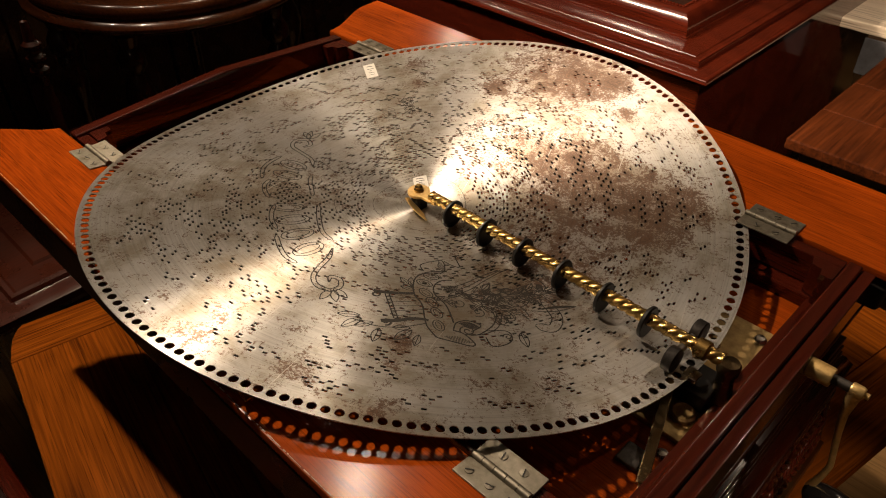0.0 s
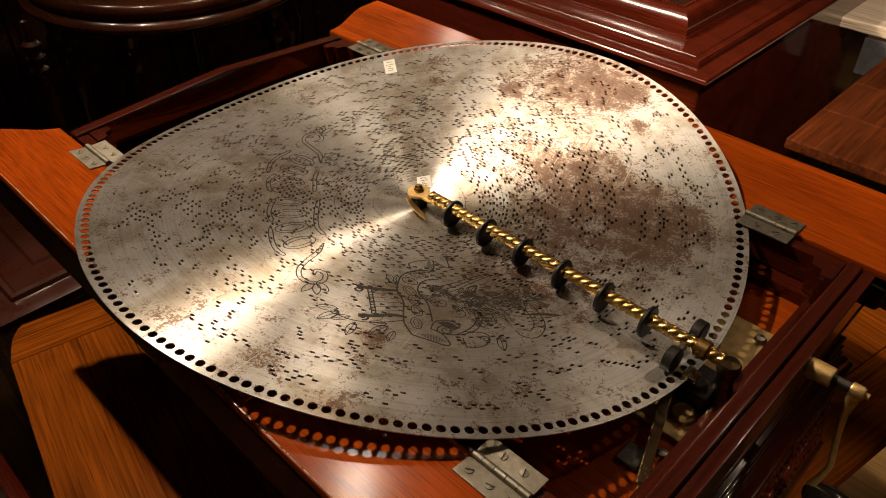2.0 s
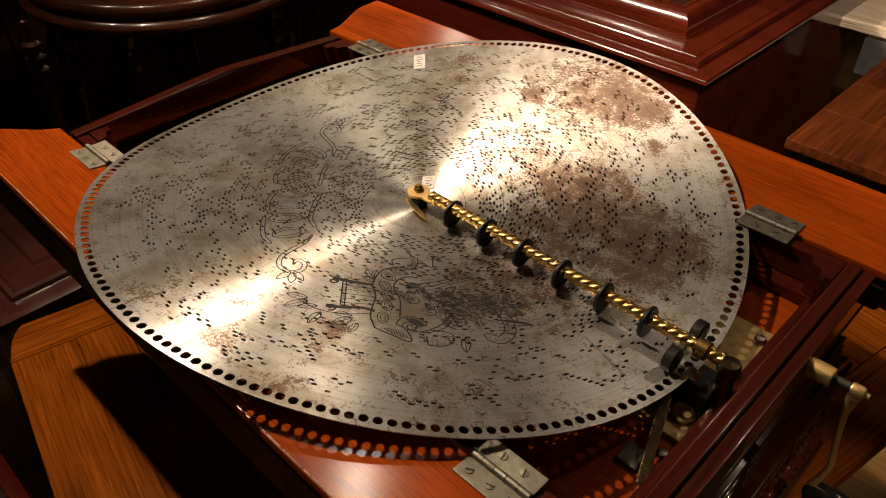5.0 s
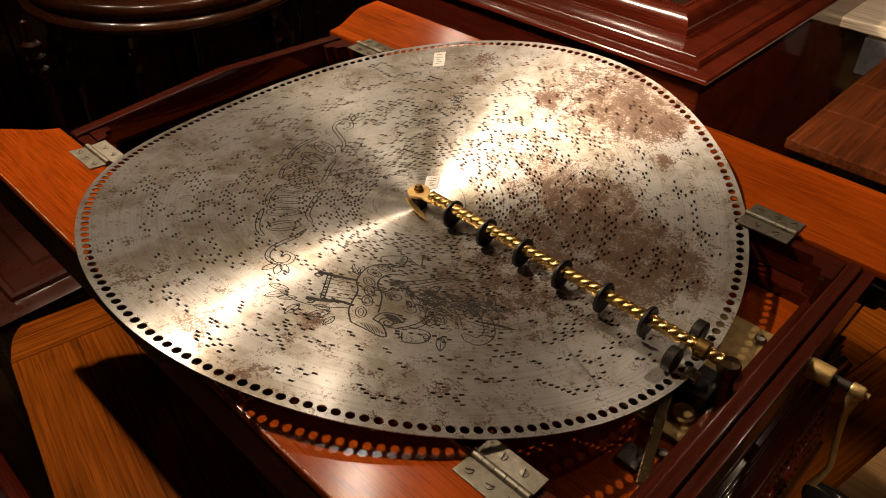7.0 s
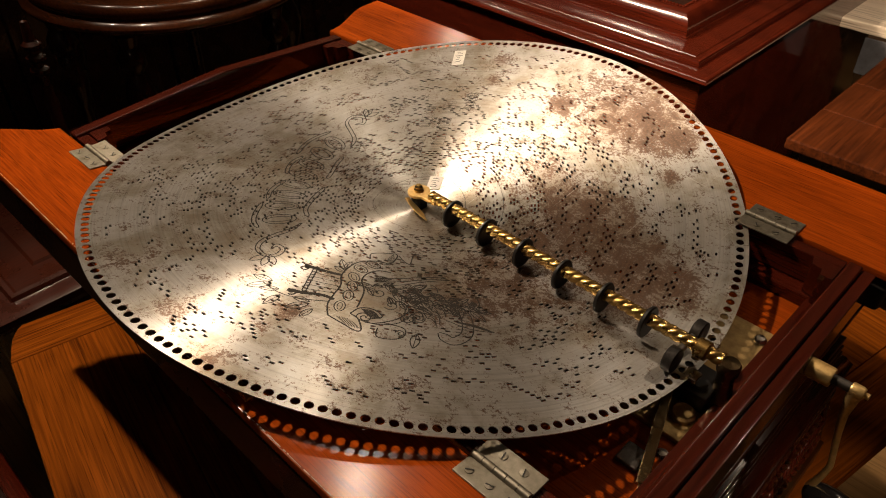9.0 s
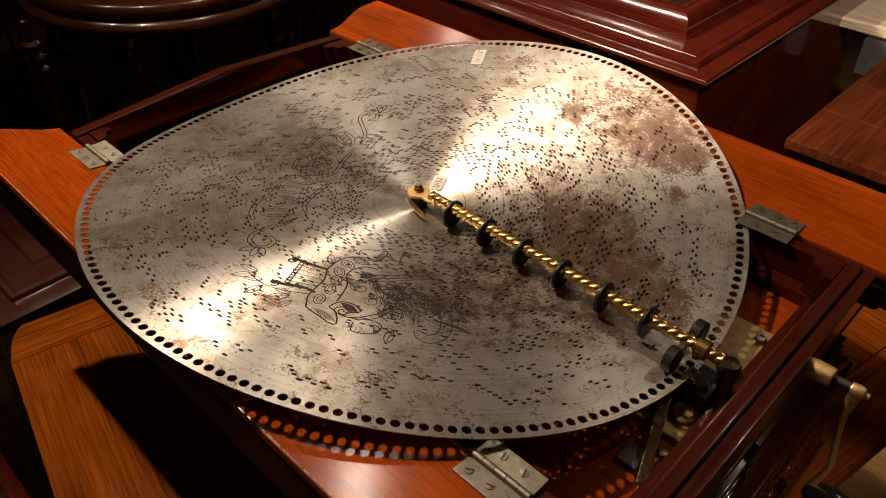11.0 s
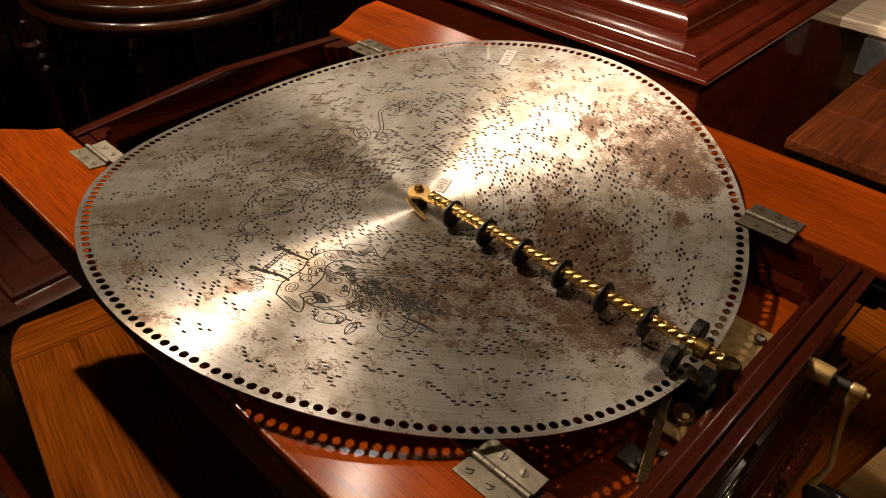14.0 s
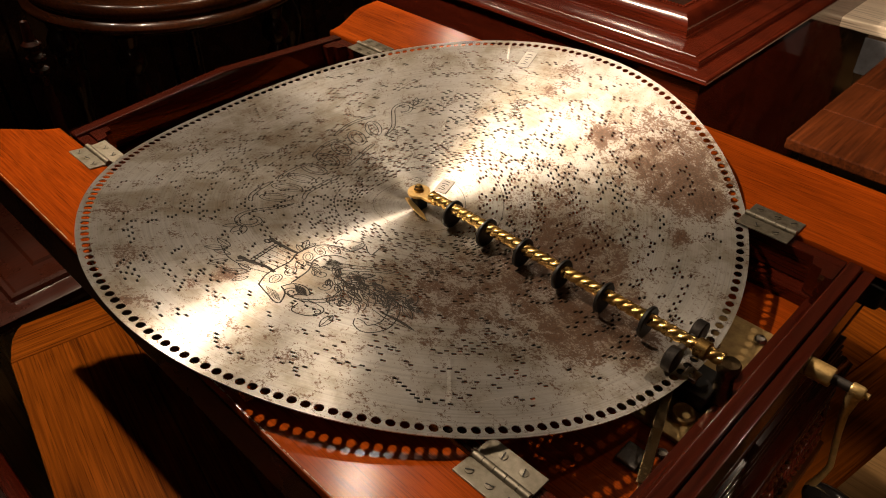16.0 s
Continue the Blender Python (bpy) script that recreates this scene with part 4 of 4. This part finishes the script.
smooth(part("grip", lathe([(0.004, 0), (0.010, 0.003), (0.0135, 0.014), (0.0145, 0.026), (0.0125, 0.042), (0.006, 0.050), (0, 0.052)], 28, Matrix.Translation((0.040, -0.000, -0.137)) @ ALONG), BLACK_GLOSS, CRANK, "black turned grip"))

# ---- the table under the box ----
TABLE = tagged(empty("oak_table", (0, 0, FLOOR)), "brown oak table with rounded ends under the music box", "table")


def table():
    top = TABLE_Z - FLOOR
    # a plank top between two rounded cross ends
    def rounded(x_in, x_out, y0, y1):
        s = 1 if x_out > x_in else -1
        corner = [(0.0, 0.022), (-0.010, 0.012), (-0.026, 0.004), (-0.046, -0.001), (-0.066, -0.005)]
        pts = [(x_in, y0 - 0.006)] + [(x_out + s * a, y0 + b) for a, b in corner[::-1]] + [(x_out + s * a, y1 - b) for a, b in corner] + [(x_in, y1 + 0.006)]
        return pts if s > 0 else pts[::-1]
    board = [-0.451, -0.300, -0.150, 0.0, 0.150, 0.300, 0.450, 0.620]
    for a, b in zip(board, board[1:]):
        part("plank", box(-0.3315, 0.3255, a + 0.0005, b - 0.0005, top - 0.028, top, 0.0010), OAK, TABLE)
    for x_in, x_out in ((-0.3325, -0.404), (0.3265, 0.414)):
        part("end_board", prism(rounded(x_in, x_out, -0.445, 0.620), top - 0.028, top, 0.0015), OAK_CROSS, TABLE)
    part("apron", box(-0.31, 0.31, -0.36, 0.54, top - 0.12, top - 0.029, 0.003), OAK, TABLE)
    for x in (-0.28, 0.28):
        for y in (-0.33, 0.50):
            smooth(part("leg", lathe([(0.030, 0), (0.036, 0.02), (0.024, 0.06), (0.030, 0.30), (0.024, 0.45), (0.036, 0.50), (0.036, top - 0.121)], 20, Matrix.Translation((x, y, 0))), OAK, TABLE))
    TABLE.rotation_euler = (0, 0, radians(-10.8))

table()

# ---- mahogany cabinets behind and beside ----


def moulded_cabinet(name, label, x0, x1, y0, y1, z, steps, material, beads=True, inset=0.02, mould=None):
    """A cabinet on the floor whose top steps back in polished mouldings; steps are rows of (inset, height)."""
    cab = tagged(empty(name, ((x0 + x1) / 2, (y0 + y1) / 2, FLOOR)), label, "cabinet")
    hx, hy, h = (x1 - x0) / 2, (y1 - y0) / 2, z - FLOOR
    path = [(-hx, -hy), (hx, -hy), (hx, hy), (-hx, hy)]
    part("body", box(-hx + inset, hx - inset, -hy + inset, hy - inset, 0.0, h - 0.012, 0.004), material, cab)
    for nm, rows in steps:
        smooth(part(nm, sweep([(-o, h + dz) for o, dz in rows], path), mould or material, cab, "polished moulding"), 34)
    o, dz = steps[-1][1][-1]
    part("top_panel", box(-hx + o, hx - o, -hy + o, hy - o, h + dz - 0.03, h + dz, 0.002), DARK_WOOD, cab, "dark top panel")
    if beads:
        o, dz = beads
        bm = bmesh.new()
        for k in range(90):
            bmesh.ops.create_icosphere(bm, subdivisions=1, radius=0.0042, matrix=Matrix.Translation((hx - o - 0.0075 * k, -hy + o, h + dz)))
        for k in range(60):
            bmesh.ops.create_icosphere(bm, subdivisions=1, radius=0.0042, matrix=Matrix.Translation((hx - o, -hy + o + 0.0075 * (k + 1), h + dz)))
        tagged(smooth(part("bead_trim", bm, material, cab, "row of small carved beads")), kind="stuff")
    return cab


def rounded_step(o0, z0, o1, z1, n=8, bulge=1.0):
    """A quarter-round from (o0, z0) to (o1, z1)."""
    return [(o0 + (o1 - o0) * (1 - math.cos(math.pi / 2 * k / n)) ** bulge, z0 + (z1 - z0) * math.sin(math.pi / 2 * k / n)) for k in range(n + 1)]


GALLERY = [("base_moulding", [(0.020, -0.010), (0.008, -0.006), (0.002, -0.002)] + [(0.002 - 0.003 * math.sin(math.pi * k / 8) + 0.014 * k / 8, -0.002 + 0.008 * k / 8 + 0.003 * math.sin(math.pi * k / 8)) for k in range(9)] + [(0.026, 0.007), (0.033, 0.006), (0.0335, 0.004), (0.0362, 0.004), (0.037, 0.011), (0.039, 0.0145), (0.044, 0.016), (0.050, 0.0155)]),
           ("flat_band", [(0.050, 0.014), (0.052, 0.0165), (0.096, 0.0195), (0.098, 0.016)]),
           ("ogee_moulding", [(0.093, 0.016), (0.095, 0.021), (0.098, 0.0225)] + rounded_step(0.098, 0.0225, 0.124, 0.058, 10) + [(0.126, 0.056), (0.132, 0.050), (0.140, 0.050)])]
GALLERY = [(n, [(o * 1.131, dz * 1.131) for o, dz in rows]) for n, rows in GALLERY]
moulded_cabinet("mahogany_cabinet", "polished red mahogany cabinet with a stepped moulded top", -0.98, -0.0255, 0.731, 1.75, -0.12, GALLERY, MAHOGANY_LONG, (0.144, 0.0656))
DARK_RED = wood("dark_red_gloss", (0.016, 0.0040, 0.0020), (0.045, 0.0090, 0.0036), "y", 220, 0.28, 0.45, 8, 0.2)
LOWSTEP = [("base_moulding", [(0.02, -0.03), (0.004, -0.02), (0.0, -0.01), (0.003, 0.0), (0.012, 0.004), (0.030, 0.004), (0.036, 0.006), (0.040, 0.012), (0.047, 0.014), (0.052, 0.010)]),
           ("riser", [(0.052, 0.010), (0.095, 0.012), (0.100, 0.016)]),
           ("upper_moulding", [(0.100, 0.014), (0.160, 0.016), (0.165, 0.024), (0.174, 0.026), (0.178, 0.020), (0.182, 0.028), (0.190, 0.030), (0.196, 0.020)])]
LOW = moulded_cabinet("low_cabinet", "dark mahogany cabinet with a moulded top and turned post", -1.06, -0.545, -0.362, 0.02, -0.312, LOWSTEP, DARK_WOOD, None, 0.02, DARK_RED)

# a turned post with three bead rings stands on its top
post = [(0.014, 0.0), (0.018, 0.01), (0.018, 0.03), (0.010, 0.05), (0.012, 0.12), (0.009, 0.165)]
for k in range(3):
    post += [(0.010, 0.178 + 0.023 * k), (0.0165, 0.184 + 0.023 * k), (0.0165, 0.189 + 0.023 * k), (0.010, 0.195 + 0.023 * k)]
post += [(0.008, 0.260), (0.006, 0.275), (0.0, 0.278)]
smooth(part("turned_post", lathe(post, 24, Matrix.Translation((-0.88 + 0.8025, -0.085 + 0.171, -0.282 - FLOOR))), DARK_RED, LOW, "dark turned post with bead rings"))
moulded_cabinet("low_chest", "low dark mahogany chest on the floor beside the table", -0.66, -0.28, -0.78, -0.434, -0.60, [("lid_moulding", [(0.016, -0.060), (0.006, -0.052), (0.010, -0.040), (0.002, -0.030), (0.0, -0.020), (0.004, -0.006), (0.014, 0.0), (0.030, 0.002)])], MAHOGANY_LONG, None, 0.02)

WALNUT = wood("dark_walnut", (0.012, 0.0028, 0.0009), (0.13, 0.031, 0.0075), "y", 120, 0.42, 0.2, 7, 0.1)
# ---- the oak side table ----
SIDE = tagged(empty("side_table", (0.415, 1.125, FLOOR)), "dark brown oak side table with a dark worn edge", "table")
h = -0.22 - FLOOR
for k in range(4):
    part("plank", box(-0.315, 0.40, -0.285 + 0.16 * k + 0.0005, -0.285 + 0.16 * (k + 1) - 0.0005, h - 0.022, h, 0.003), WALNUT, SIDE)
part("apron", box(-0.29, 0.37, -0.26, 0.33, h - 0.11, h - 0.0225, 0.003), DARK_WOOD, SIDE)
for x in (-0.26, 0.34):
    for y in (-0.23, 0.30):
        part("leg", box(x - 0.025, x + 0.025, y - 0.025, y + 0.025, 0, h - 0.111, 0.004), DARK_WOOD, SIDE)

# ---- a pale-topped stand further back ----
PALE = wood("pale_worn_top", (0.48, 0.38, 0.27), (0.82, 0.72, 0.58), "x", 120, 0.35, 0.3, 8)
ST = tagged(empty("pale_stand", (0.26, 1.785, FLOOR)), "small stand with a pale worn wooden top", "stand")
h = -0.20 - FLOOR
part("top", box(-0.33, 0.30, -0.34, 0.30, h - 0.025, h, 0.004), PALE, ST)
part("pedestal", box(-0.20, 0.20, -0.20, 0.20, 0, h - 0.026, 0.01), DARK_WOOD, ST)
tagged(part("hanging_cloth", box(-0.24, -0.18, -0.346, -0.341, h - 0.12, h - 0.03, 0.002), plain("grey_cloth", (0.05, 0.05, 0.055), 0.9, 0, 0.3), ST, "grey cloth tag"), "")

# ---- the round table behind the far end ----
RND = tagged(empty("round_table", (-1.18, 0.34, FLOOR)), "dark polished round table with a moulded rim and turned legs", "table")
h = -0.10 - FLOOR
GLOW_WOOD = wood("polished_brown", (0.045, 0.012, 0.004), (0.14, 0.038, 0.012), "x", 200, 0.20, 0.6, 8)
smooth(part("rim", lathe([(0.24, h - 0.03), (0.300, h - 0.022), (0.312, h - 0.018), (0.322, h - 0.010), (0.325, h - 0.002), (0.320, h + 0.006), (0.310, h + 0.010), (0.306, h + 0.012), (0.312, h + 0.020), (0.312, h + 0.030), (0.305, h + 0.038), (0.296, h + 0.042), (0.27, h + 0.044), (0.24, h + 0.044)], 96), GLOW_WOOD, RND, "polished brown moulded rim"), 50)
smooth(part("tabletop", lathe([(0.238, h - 0.02), (0.238, h + 0.050), (0.23, h + 0.054), (0.0, h + 0.054)], 64), DARK_WOOD, RND))
for a in (-129, -94, -50, 20, 80, 150):
    x, y = 0.275 * math.cos(radians(a)), 0.275 * math.sin(radians(a))
    smooth(part("leg", lathe([(0.020, 0), (0.030, 0.05), (0.018, 0.10), (0.028, 0.35), (0.015, 0.50), (0.018, 0.66), (0.030, 0.70), (0.034, 0.735), (0.026, 0.765), (0.016, 0.785), (0.030, 0.805), (0.030, 0.825), (0.018, 0.845), (0.024, h - 0.0305)], 24, Matrix.Translation((x, y, 0))), DARK_WOOD, RND))
smooth(part("stretcher", lathe([(0.24, 0.16), (0.29, 0.16), (0.295, 0.17), (0.29, 0.18), (0.24, 0.18)], 64), DARK_WOOD, RND))

# ---- a dark sideboard against the far wall ----
SB = tagged(empty("dark_sideboard", (-2.15, 0.35, FLOOR)), "tall dark wooden sideboard standing in the shade", "sideboard")
part("carcass", box(-0.25, 0.25, -1.4, 1.4, 0.08, 1.45, 0.01), DARK_WOOD, SB)
part("plinth", box(-0.22, 0.23, -1.37, 1.37, 0.0, 0.0795), DARK_WOOD, SB)
for k in range(5):
    d = part("door", box(0.2505, 0.268, -1.36 + 0.545 * k, -1.36 + 0.545 * k + 0.535, 0.12, 1.40, 0.004), DARK_WOOD, SB)
    part("panel", box(0.2685, 0.276, -1.30 + 0.545 * k, -1.30 + 0.545 * k + 0.415, 0.20, 1.32, 0.006), DARK_WOOD, d)

# ---- motion ----


def motions():
    for ob, mid in MOVERS:
        walk(ob, [(float(t), sector_pose(mid, t)) for t in range(0, 17)])


motions()
